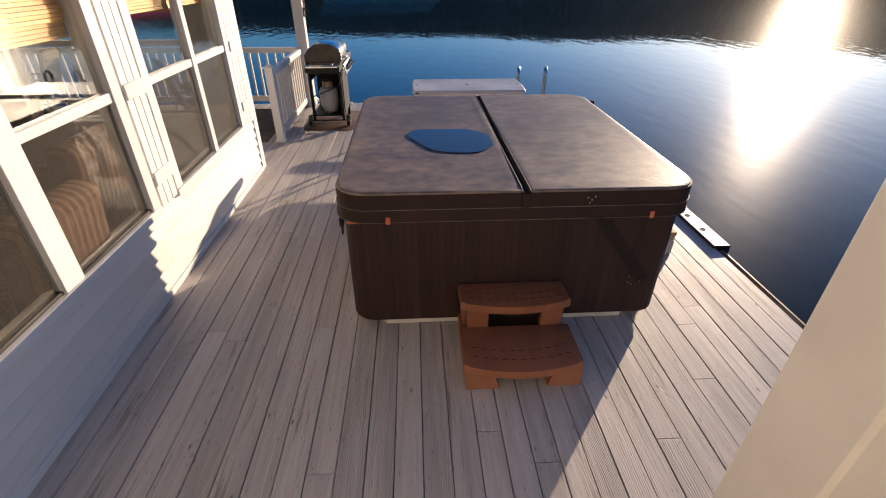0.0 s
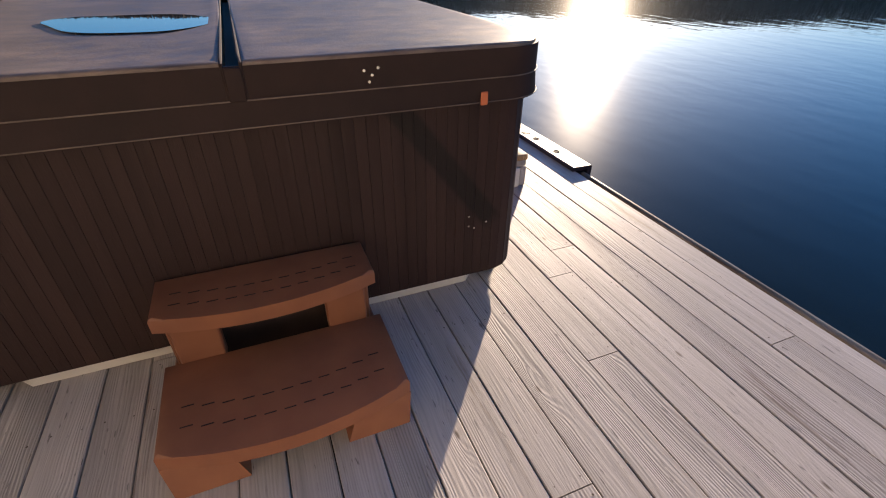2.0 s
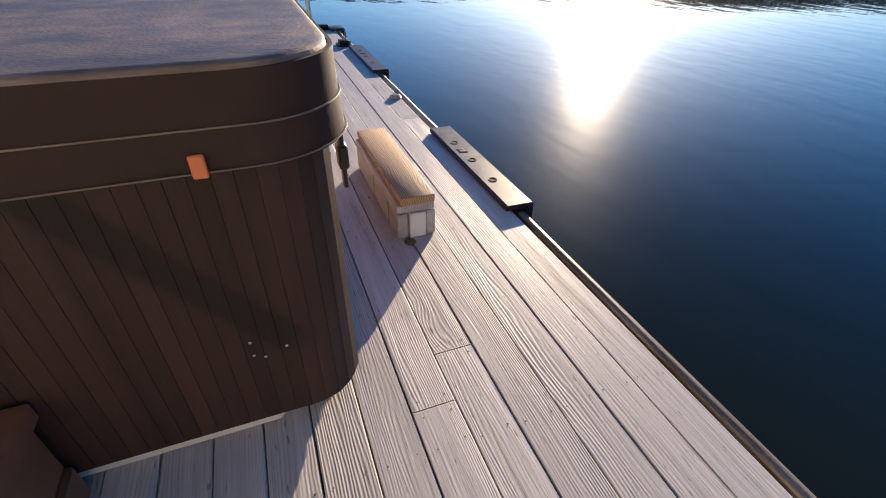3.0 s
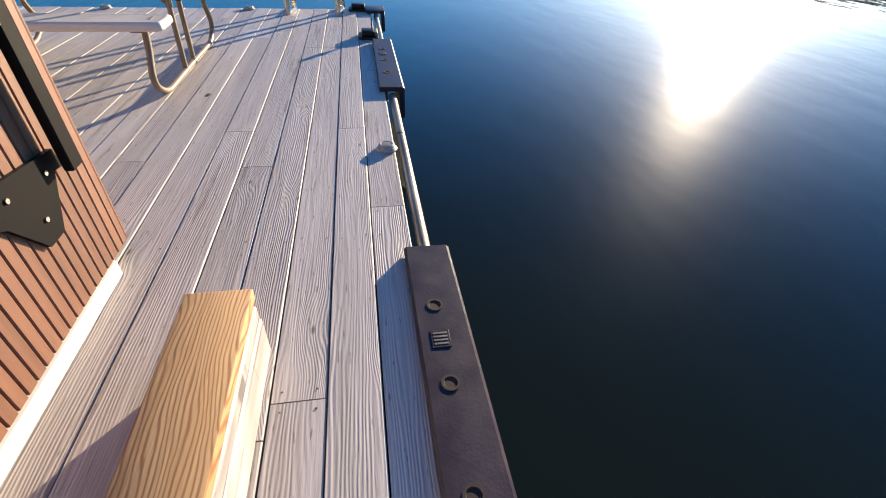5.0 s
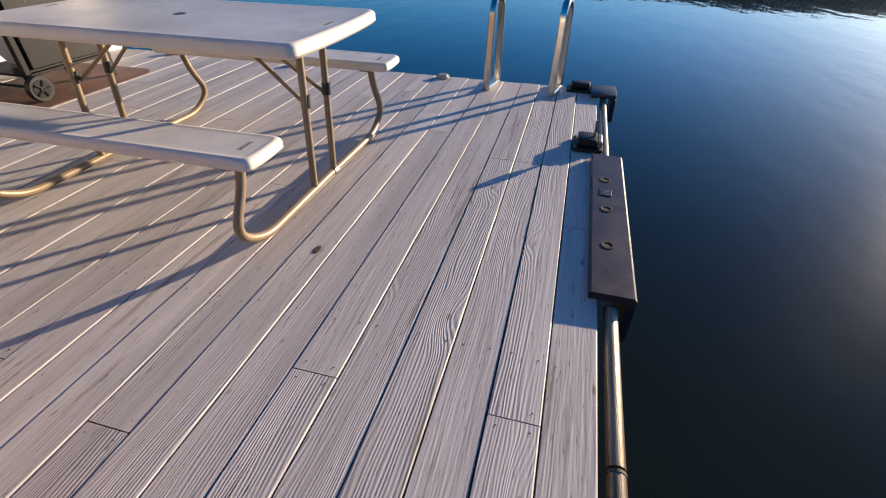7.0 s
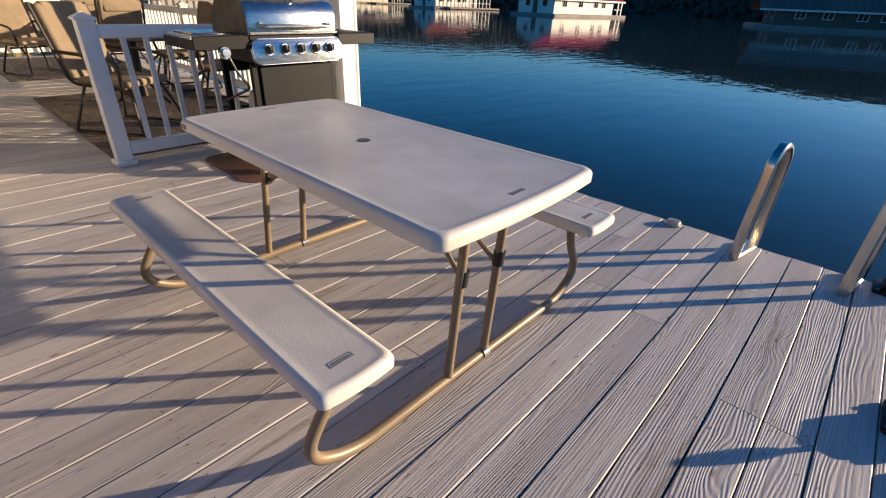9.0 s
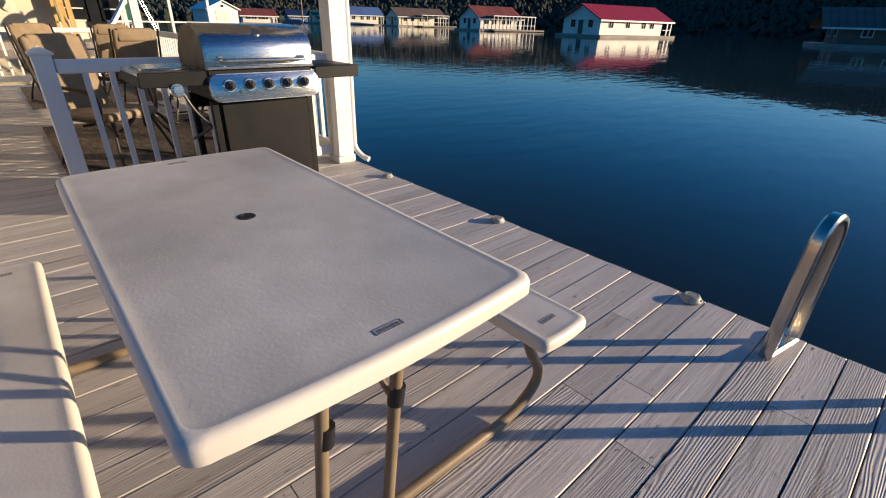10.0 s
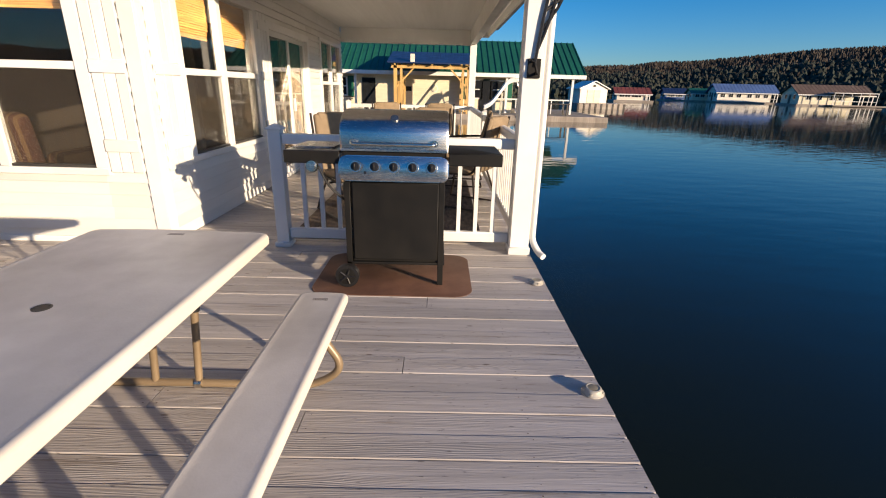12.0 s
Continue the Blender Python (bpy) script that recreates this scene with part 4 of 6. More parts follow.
STRIPE = stripe_material()
BAMBOO = mat("bamboo_blind", (0.62, 0.33, 0.10), (0.42, 0.20, 0.06), 0.55, grain=(1, 1, 40), scale=2.5, stain=0.25, bump=0.3, fine=30)
# the dimness of the rooms is put into wall and carpet colour
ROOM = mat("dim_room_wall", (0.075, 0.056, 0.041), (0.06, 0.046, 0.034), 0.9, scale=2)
ROOMFLOOR = mat("dimmed_room_carpet", (0.08, 0.058, 0.043), None, 0.95, scale=20, bump=0.4)
SHINGLE = mat("grey_roof_metal", (0.25, 0.26, 0.27), None, 0.5, grain=(1, 6, 1), scale=2)
CEIL = mat("white_soffit", (0.82, 0.81, 0.78), (0.78, 0.77, 0.74), 0.6, grain=(0.3, 8, 1), scale=2, stain=0.06, bump=0.05)



def screen_material():
    """Fine dark mesh seen as an even veil: part of the light passes, part meets grey fibre."""
    m = bpy.data.materials.new("insect_screen_mesh")
    m.use_nodes = True
    nt = m.node_tree
    b = nt.nodes["Principled BSDF"]
    nz, mr = nt.nodes.new("ShaderNodeTexNoise"), nt.nodes.new("ShaderNodeMapRange")
    nz.inputs["Scale"].default_value = 5.0
    mr.inputs["To Min"].default_value, mr.inputs["To Max"].default_value = 0.16, 0.30
    nt.links.new(nz.outputs["Fac"], mr.inputs["Value"])
    nt.links.new(mr.outputs[0], b.inputs["Alpha"])
    b.inputs["Base Color"].default_value = (0.060, 0.050, 0.038, 1)
    b.inputs["Roughness"].default_value = 0.8
    return m


SCREEN = screen_material()
WALL_TOP = 2.62
TH = 0.14
X_OPEN = [(2.86, 4.72, 0.64, 2.16), (5.10, 6.76, 0.64, 2.16)]
F_OPEN = [(-7.00, -5.14, 0.68, 2.20), (-9.36, -7.42, 0.03, 2.08), (-12.00, -10.25, 0.74, 2.16)]


def wall_with_openings(name, axis, a0, a1, plane, depth, opens, label):
    """Thick wall along one axis, cut through at its openings: core, with lapped siding courses as pieces."""
    w = thing(name, (0, 0, 0), 0, label, "", "", "structure")
    spans = []          # (a0, a1, z0, z1) solid fields
    cur = a0
    for o0, o1, z0, z1 in sorted(opens):
        spans.append((cur, o0, 0.0, WALL_TOP))
        spans.append((o0, o1, 0.0, z0))
        spans.append((o0, o1, z1, WALL_TOP))
        cur = o1
    spans.append((cur, a1, 0.0, WALL_TOP))
    core = bmesh.new()
    for s0, s1, z0, z1 in spans:
        if s1 - s0 < 0.01 or z1 - z0 < 0.02:
            continue
        if axis == "y":
            add_box(core, plane - depth, plane - 0.014, s0, s1, z0, z1)
        else:
            add_box(core, s0, s1, plane - depth, plane - 0.014, z0, z1)
    part("wall_core", core, SIDING, w, smooth=False)
    cache = {}
    ex = 0.105
    for s0, s1, z0, z1 in spans:
        if s1 - s0 < 0.02:
            continue
        n = int((WALL_TOP) / ex)
        for i in range(n):
            c0, c1 = max(z0, i * ex), min(z1, (i + 1) * ex)
            if c1 - c0 < 0.02:
                continue
            key = (round(s1 - s0, 3), round(c1 - c0, 3))
            if key not in cache:
                bm = bmesh.new()
                L, h = key
                prof = [(-0.013, 0.005), (0.009, 0.005), (0.009, 0.013), (-0.010, h), (-0.013, h)]
                a = [bm.verts.new((x, 0, z)) for x, z in prof]
                b = [bm.verts.new((x, L, z)) for x, z in prof]
                bm.faces.new(a)
                bm.faces.new(b[::-1])
                for k in range(5):
                    bm.faces.new((a[k], a[(k + 1) % 5], b[(k + 1) % 5], b[k]))
                cache[key] = finish(bm, "siding_board", SIDING)
            ob = new("siding_board", cache[key])
            ob.parent = w
            if axis == "y":
                ob.matrix_world = Matrix.Translation((plane, s0, c0))
            else:
                ob.matrix_world = Matrix.Translation((s1, plane, c0)) @ Matrix.Rotation(math.pi / 2, 4, "Z")
    return w


wall_with_openings("wall_east", "y", -2.0, FRONT_Y - 0.015, WALL_X, TH, X_OPEN, "white lap-sided house wall with large windows")
wall_with_openings("wall_north", "x", HOUSE_BACK, WALL_X - 0.015, FRONT_Y, TH, F_OPEN, "white lap-sided porch wall with windows and a sliding door")


def wall_box(name, x0, x1, y0, y1, z0, z1, m, label):
    solo(name, box(x0, x1, y0, y1, z0, z1), m, kind="structure", label=label, smooth=False)


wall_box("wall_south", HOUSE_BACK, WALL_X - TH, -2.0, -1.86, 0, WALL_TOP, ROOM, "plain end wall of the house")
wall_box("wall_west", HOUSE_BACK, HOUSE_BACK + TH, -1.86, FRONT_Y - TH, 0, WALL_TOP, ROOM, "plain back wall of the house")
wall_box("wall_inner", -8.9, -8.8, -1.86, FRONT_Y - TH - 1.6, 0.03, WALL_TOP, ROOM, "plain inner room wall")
wall_box("floor_room", HOUSE_BACK + TH, WALL_X - TH, -1.86, FRONT_Y - TH, 0.0, 0.03, ROOMFLOOR, "carpeted room floor with the room's dimness in its colour")
wall_box("ceiling_room", HOUSE_BACK, WALL_X, -2.0, FRONT_Y, WALL_TOP, WALL_TOP + 0.1, CEIL, "white flat ceiling over the rooms")

# corner trim
w = thing("trim", (0, 0, 0), 0, "white corner boards of the house", "", "", "structure")
part("corner_board", box(WALL_X - 0.012, WALL_X + 0.014, FRONT_Y - 0.11, FRONT_Y + 0.014, 0.0, WALL_TOP, 0.004), WHITE, w)
part("corner_board", box(WALL_X - 0.11, WALL_X - 0.0125, FRONT_Y - 0.012, FRONT_Y + 0.014, 0.0, WALL_TOP, 0.004), WHITE, w)
part("skirting", box(WALL_X, WALL_X + 0.02, -2.0, FRONT_Y - 0.11, 0.0, 0.05, 0.004), WHITE, w)


def window(name, axis, a0, a1, z0, z1, plane, panes, mid, blind):
    """Double-hung window: outer frame, meeting rails, panes, inner blind."""
    w = thing(name, (0, 0, 0), 0, "white framed double-hung window with bamboo blind", "", "", "structure")

    def bx(nm, s0, s1, c0, c1, d0, d1, m, label="", par=None, bev=0.004):
        if axis == "y":
            b = box(plane + d0, plane + d1, s0, s1, c0, c1, bev)
        else:
            b = box(s0, s1, plane + d0, plane + d1, c0, c1, bev)
        return part(nm, b, m, par or w, label)
    F = 0.055
    bx("window_frame", a0 - 0.05, a1 + 0.05, z0 - 0.045, z0 + 0.012, -0.05, 0.028, WHITE)
    bx("window_frame", a0 - 0.05, a1 + 0.05, z1 - 0.012, z1 + 0.05, -0.05, 0.026, WHITE)
    bx("window_frame", a0 - 0.05, a0 + F, z0 + 0.012, z1 - 0.012, -0.05, 0.022, WHITE)
    bx("window_frame", a1 - F, a1 + 0.05, z0 + 0.012, z1 - 0.012, -0.05, 0.022, WHITE)
    for k, (p0, p1) in enumerate(panes):
        if k:
            bx("mullion", panes[k - 1][1] + 0.01, p0 - 0.01, z0 + 0.012, z1 - 0.012, -0.05, 0.018, WHITE)
        bx("meeting_rail", p0 - 0.01, p1 + 0.01, mid - 0.03, mid + 0.03, -0.045, 0.010, WHITE)
        bx("lower_channel", p0 - 0.01, p1 + 0.01, z0 + 0.012, z0 + 0.035, -0.045, 0.004, DARKTRIM)
        for q0, q1, dd in ((z0 + 0.035, mid - 0.03, -0.030), (mid + 0.03, z1 - 0.012, -0.022)):
            pn = bx("pane", p0 - 0.01, p1 + 0.01, q0, q1, dd - 0.004, dd, GLASS, "", None, 0)
            pn.visible_shadow = False
        bx("insect_screen", p0 - 0.01, p1 + 0.01, z0 + 0.037, mid - 0.032, -0.016, -0.013, SCREEN, "dull dark insect screen", None, 0)
        if blind:
            bl = thing_blind(w, axis, p0, p1, blind, z1, plane)
    return w


def thing_blind(w, axis, p0, p1, zb, zt, plane):
    bm = bmesh.new()
    n = int((zt - zb) / 0.022)
    for i in range(n):
        z = zb + i * 0.022
        d = -0.085 - 0.004 * math.sin(i * 1.7) - (0.02 if i < 4 else 0)
        if axis == "y":
            add_box(bm, plane + d - 0.005, plane + d, p0, p1, z, z + 0.0195)
        else:
            add_box(bm, p0, p1, plane + d - 0.005, plane + d, z, z + 0.0195)
    return part("bamboo_blind", bm, BAMBOO, w, "rolled-up golden bamboo blind", smooth=False)


window("window_1", "y", 2.86, 4.72, 0.64, 2.16, WALL_X, [(2.93, 3.68), (3.86, 4.66)], 1.45, 1.80)
window("window_2", "y", 5.10, 6.76, 0.64, 2.16, WALL_X, [(5.17, 5.90), (6.00, 6.70)], 1.45, 1.86)
window("window_3", "x", -7.00, -5.14, 0.68, 2.20, FRONT_Y, [(-6.93, -6.07), (-5.95, -5.20)], 1.44, 1.75)
window("window_4", "x", -12.00, -10.25, 0.74, 2.16, FRONT_Y, [(-11.93, -11.18), (-11.08, -10.32)], 1.40, 1.75)


def shutter(axis, a0, a1, plane):
    t = thing("shutter", (0, 0, 0), 0, "white board-and-batten shutter beside the window", "shutter", "white shutters")
    n = 3
    k = (a1 - a0) / n
    z0, z1 = 0.62, 2.20
    for i in range(n):
        s0, s1 = a0 + i * k + 0.004, a0 + (i + 1) * k - 0.004
        if axis == "y":
            part("board", box(plane + 0.001, plane + 0.020, s0, s1, z0, z1, 0.003), WHITE, t)
        else:
            part("board", box(s0, s1, plane + 0.001, plane + 0.020, z0, z1, 0.003), WHITE, t)
    for z in (0.84, 1.45, 2.05):
        if axis == "y":
            part("batten", box(plane + 0.0205, plane + 0.036, a0, a1, z - 0.05, z + 0.05, 0.004), WHITE, t)
        else:
            part("batten", box(a0, a1, plane + 0.0205, plane + 0.036, z - 0.05, z + 0.05, 0.004), WHITE, t)


shutter("y", 4.79, 5.04, WALL_X)
shutter("y", 6.82, 7.10, WALL_X)
shutter("x", -5.08, -4.72, FRONT_Y)
shutter("x", -7.36, -7.06, FRONT_Y)


def sliding_door():
    w = thing("door_1", (0, 0, 0), 0, "sliding glass porch door with white frame and a tan curtain", "", "", "structure")
    x0, x1, z0, z1 = -9.36, -7.42, 0.03, 2.08
    for a, b, c, d in ((x0 - 0.05, x0 + 0.05, z0, z1 + 0.06), (x1 - 0.05, x1 + 0.05, z0, z1 + 0.06), (x0 + 0.05, x1 - 0.05, z1 - 0.04, z1 + 0.06), (x0 + 0.05, x1 - 0.05, z0 - 0.02, z0 + 0.03)):
        part("door_frame", box(a, b, FRONT_Y - 0.06, FRONT_Y + 0.024, c, d, 0.004), WHITE, w)
    for k, (a, b) in enumerate(((x0 + 0.05, -8.40), (-8.36, x1 - 0.05))):
        y = FRONT_Y - 0.045 + 0.03 * k
        for p, q, c, d in ((a, a + 0.07, z0 + 0.03, z1 - 0.04), (b - 0.07, b, z0 + 0.03, z1 - 0.04), (a + 0.07, b - 0.07, z0 + 0.03, z0 + 0.13), (a + 0.07, b - 0.07, z1 - 0.11, z1 - 0.04)):
            part("stile", box(p, q, y - 0.018, y + 0.012, c, d, 0.003), WHITE, w)
        pn = part("pane", box(a + 0.07, b - 0.07, y - 0.004, y, z0 + 0.13, z1 - 0.11), GLASS, w, smooth=False)
        pn.visible_shadow = False
    bm = bmesh.new()
    n = 60
    rows = []
    for i in range(n + 1):
        x = -9.30 + 0.92 * i / n
        y = FRONT_Y - 0.16 + 0.03 * math.sin(i * 1.05)
        rows.append((bm.verts.new((x, y, 0.06)), bm.verts.new((x, y, 2.05)), bm.verts.new((x, y - 0.004, 2.05)), bm.verts.new((x, y - 0.004, 0.06))))
    for a, b in zip(rows, rows[1:]):
        for k in range(4):
            bm.faces.new((a[k], a[(k + 1) % 4], b[(k + 1) % 4], b[k]))
    part("curtain", bm, mat("tan_curtain", (0.22, 0.165, 0.11), None, 0.9, scale=12), w, "tan pleated curtain")
    part("door_handle", box(-8.44, -8.41, FRONT_Y - 0.01, FRONT_Y + 0.03, 0.95, 1.15, 0.006), WHITE, w)


sliding_door()


def armchair(x, y, rz):
    t = thing("armchair", (x, y, 0.03), rz, "rust and gold striped upholstered armchair behind the window", "armchair", "striped armchairs")
    part("seat", box(-0.35, 0.35, -0.32, 0.40, 0.20, 0.45, 0.06, 3), STRIPE, t)
    part("base", box(-0.38, 0.38, -0.36, 0.38, 0.04, 0.20, 0.02, 2), STRIPE, t)
    b = box(-0.36, 0.36, -0.12, 0.10, 0.40, 1.02, 0.09, 4)
    b.transform(Matrix.Translation((0, -0.34, 0)) @ Matrix.Rotation(radians(8), 4, "X"))
    part("backrest", b, STRIPE, t)
    for s in (-1, 1):
        part("armrest", box(s * 0.42 - 0.09, s * 0.42 + 0.09, -0.36, 0.36, 0.10, 0.62, 0.07, 3), STRIPE, t)
        for yy in (-0.3, 0.3):
            part("leg", cyl((s * 0.33, yy, 0.0), (0, 0, 1), 0.02, 0.05, 8), DARKWOOD, t)


armchair(-5.25, 4.05, 90)
armchair(-5.25, 3.05, 90)
armchair(-5.75, 5.25, 90)

# porch roof: soffit, fascia and end beam
solo("ceiling", box(-12.5, -4.2, FRONT_Y + 0.002, 10.62, 2.62, 2.70), CEIL, kind="structure", label="white boarded porch ceiling", smooth=False)
w = thing("trim_porch", (0, 0, 0), 0, "white porch beams and fascia", "", "", "structure")
part("fascia", box(-12.5, -4.2, 10.60, 10.64, 2.50, 2.84, 0.004), WHITE, w)
part("fascia", box(-12.54, -12.5, FRONT_Y, 10.64, 2.50, 2.84, 0.004), WHITE, w)
part("beam", box(-12.32, -12.18, FRONT_Y + 0.016, 10.20, 2.30, 2.618, 0.006), WHITE, w)
part("beam", box(-12.18, -4.40, 10.20, 10.34, 2.32, 2.618, 0.006), WHITE, w)
bm = bmesh.new()
prof = [(-13.0, 2.72), (-4.0, 2.72), (-4.0, 2.86), (-8.5, 4.3), (-13.0, 2.86)]
a = [bm.verts.new((x, -2.4, z)) for x, z in prof]
b = [bm.verts.new((x, 10.9, z)) for x, z in prof]
bm.faces.new(a)
bm.faces.new(b[::-1])
for k in range(5):
    bm.faces.new((a[k], a[(k + 1) % 5], b[(k + 1) % 5], b[k]))
solo("roof", bm, SHINGLE, kind="structure", label="low gabled grey metal house roof", smooth=False)


# ---------- porch posts and railings ----------
def porch_post(x, y, w, top, label):
    t = thing("porch_post", (x, y, 0), 0, label, "porch post", "porch posts")
    part("shaft", box(-w / 2, w / 2, -w / 2, w / 2, 0.001, top, 0.006), WHITE if top < 2.5 else POSTPAINT, t)
    part("base_trim", box(-w / 2 - 0.012, w / 2 + 0.012, -w / 2 - 0.012, w / 2 + 0.012, 0.001, 0.07, 0.006), WHITE, t)
    return t


big = porch_post(-4.56, 10.26, 0.165, 2.32, "white square corner post with cables and a downspout")
part("downspout", tube(bend([(0.04, 0.115, 2.3), (0.04, 0.115, 0.12), (0.10, 0.17, 0.03), (0.16, 0.20, 0.015)], 0.06, 5), 0.028, 10), WHITE, big)
for k in range(4):
    rr = [(0.06, 0.10 + 0.02 * k, 2.30)]
    for j in range(1, 8):
        u = j / 7
        rr.append((0.10 - 0.004 * k, 0.13 + 0.018 * k - 0.13 * u * u + 0.05 * math.sin(math.pi * u) * (k - 1), 2.30 - (0.78 - 0.13 * k) * u))
    part("cable", tube(rr, 0.0115, 7), BLACKPLASTIC, big)
part("hook_plate", box(0.083, 0.10, -0.05, 0.05, 1.44, 1.58, 0.005), BLACKMETAL, big)
part("hook", tube(bend([(0.10, -0.02, 1.56), (0.16, -0.01, 1.55), (0.15, 0.02, 1.46), (0.10, 0.02, 1.48)], 0.04, 4), 0.010, 8), BLACKMETAL, big)
porch_post(-12.25, 10.27, 0.15, 2.32, "slim white porch post at the railing end")
porch_post(-2.168, 1.933, 0.123, 2.9, "pale chipped square post beside the tub deck")


def railing(p, q, h=0.98, spacing=0.145, newel=(True, True), label="white vinyl deck railing with square balusters"):
    """Railing from p to q, with end posts where wanted."""
    p, q = Vector((*p, 0)), Vector((*q, 0))
    L = (q - p).length
    t = thing("railing", p, math.degrees(math.atan2(q.y - p.y, q.x - p.x)), label, "railing", "porch railings")
    a, b = (0.055 if newel[0] else 0.0), L - (0.055 if newel[1] else 0.0)
    for s, want in ((0, newel[0]), (L, newel[1])):
        if want:
            n = part("newel", box(s - 0.052, s + 0.052, -0.052, 0.052, 0.001, h + 0.02, 0.004), WHITE, t)
            cap = bmesh.new()
            add_box(cap, s - 0.066, s + 0.066, -0.066, 0.066, h + 0.02, h + 0.036, 0.003)
            bmesh.ops.create_cone(cap, cap_ends=True, segments=4, radius1=0.088, radius2=0.004, depth=0.035, matrix=Matrix.Translation((s, 0, h + 0.0535)) @ Matrix.Rotation(math.pi / 4, 4, "Z"))
            part("cap", cap, WHITE, n, smooth=False)
            part("skirt", box(s - 0.072, s + 0.072, -0.072, 0.072, 0.001, 0.045, 0.008), WHITE, n)
    part("top_rail", box(a, b, -0.038, 0.038, h - 0.095, h - 0.01, 0.012, 2), WHITE, t)
    part("bottom_rail", box(a, b, -0.028, 0.028, 0.075, 0.165, 0.008), WHITE, t)
    n = max(1, round((b - a) / spacing))
    bm = bmesh.new()
    add_box(bm, -0.0165, 0.0165, -0.0165, 0.0165, 0.165, h - 0.095)
    me = finish(bm, "baluster", WHITE)
    for i in range(1, n):
        ob = new("baluster", me)
        ob.parent = t
        ob.location = (a + (b - a) * i / n, 0, 0)
    return t


railing((-4.61, 8.205), (-4.61, 10.177), newel=(True, False))
railing((-4.645, 10.27), (-8.4, 10.27), newel=(False, True))
railing((-8.455, 10.27), (-12.17, 10.27), newel=(False, False))
railing((-12.25, 10.19), (-12.25, 7.35), newel=(False, True))


# ---------- grill ----------
def gas_grill():
    t = thing("gas_grill", (-4.03, 9.265, 0.007), 90, "stainless five-burner gas grill with black cabinet on a rusty mat", "gas grill")
    # local x runs along the front, local -y faces the table side
    W = 0.345
    D0, D1 = -0.27, 0.25
    part("front_panel", box(-W + 0.045, W - 0.055, D0 + 0.031, D0 + 0.045, 0.17, 0.765, 0.003), BLACKMETAL, t)
    part("side_panel", box(W - 0.022, W - 0.010, D0 + 0.056, D1 - 0.051, 0.17, 0.765, 0.003), BLACKMETAL, t)
    part("back_bar", box(-W + 0.041, W - 0.051, D1 - 0.04, D1 - 0.02, 0.66, 0.765, 0.003), BLACKMETAL, t)
    part("door", box(-W + 0.055, W - 0.05, D0 + 0.008, D0 + 0.0295, 0.19, 0.74, 0.006), BLACKMETAL, t)
    for x, y in ((-W + 0.02, D0 + 0.04), (W - 0.03, D0 + 0.035), (-W + 0.02, D1 - 0.03), (W - 0.03, D1 - 0.03)):
        part("leg", box(x - 0.02, x + 0.02, y - 0.02, y + 0.02, 0.0 if x > 0 else 0.08, 0.76, 0.003), BLACKMETAL, t)
    part("bottom_shelf", box(-W, W, D0 + 0.02, D1, 0.15, 0.169, 0.004), BLACKMETAL, t)
    # control panel leaning back, rounded lower corners
    b = prism(round_rect(-W - 0.012, W + 0.012, 0.0, 0.165, 0.05, 6), 0, 0.03, 0.006)
    b.transform(Matrix.Translation((0, D0 - 0.045, 0.757)) @ Matrix.Rotation(radians(80), 4, "X"))
    panel = part("control_panel", b, STEEL, t)
    for i in range(5):
        x = -0.245 + 0.1225 * i
        c = Vector((x, D0 - 0.062, 0.855))
        d = Vector((0, -1, 0.17))
        bez = part("bezel", cyl(c, d, 0.040, 0.010, 20, 0.036), STEEL, panel)
        knob = part("knob", cyl(c + d * 0.009, d, 0.030, 0.030, 16, 0.026), BLACKPLASTIC, panel)
        g = box(-0.005, 0.005, -0.012, 0.0, -0.020, 0.020, 0.002)
        g.transform(Matrix.Translation(c + d * 0.045))
        part("grip", g, BLACKPLASTIC, knob)
    part("igniter", cyl((-0.185, D0 - 0.056, 0.815), (0, -1, 0.17), 0.010, 0.012, 10), BLACKPLASTIC, panel)
    # firebox and lid
    part("firebox", box(-W + 0.005, W - 0.005, D0, D1, 0.766, 0.945, 0.006), BLACKMETAL, t)
    prof = []
    for y, z in ((D0 - 0.015, 0.945), (D0 - 0.018, 1.065), (D0 + 0.0, 1.115), (D0 + 0.05, 1.155), (D0 + 0.13, 1.188), (D0 + 0.24, 1.20), (D0 + 0.36, 1.185), (D0 + 0.45, 1.13), (D1 + 0.01, 1.03), (D1 + 0.01, 0.945)):
        prof.append((y, z))
    bm = bmesh.new()
    cols = []
    for x, k in ((-W - 0.005, 0.97), (-W + 0.012, 1.0), (W - 0.012, 1.0), (W + 0.005, 0.97)):
        cols.append([bm.verts.new((x, (y + 0.01) * k - 0.01, 0.945 + (z - 0.945) * k)) for y, z in prof])
    for j, (a, b) in enumerate(zip(cols, cols[1:])):
        for i in range(len(prof) - 1):
            bm.faces.new((a[i], a[i + 1], b[i + 1], b[i])).material_index = 0
    for c in (cols[0], cols[-1][::-1]):
        bm.faces.new(c).material_index = 1
    lid = part("lid", bm, [STEEL, mat("sooty_lid_end", (0.10, 0.085, 0.06), (0.05, 0.04, 0.03), 0.5, metal=0.4, scale=6, stain=0.4)], t)
    part("lid_lip", box(-W, W, D0 - 0.030, D0 - 0.0185, 0.946, 0.966, 0.003), STEEL, lid)
    part("handle", tube(bend([(-0.265, D0 - 0.02, 1.005), (-0.265, D0 - 0.075, 1.0), (0.265, D0 - 0.075, 1.0), (0.265, D0 - 0.02, 1.005)], 0.03, 5), 0.0125, 12), CHROME, lid)
    for s in (-1, 1):
        part("handle_boss", cyl((s * 0.265, D0 - 0.02, 1.005), (0, -1, 0), 0.021, 0.02, 12), CHROME, lid)
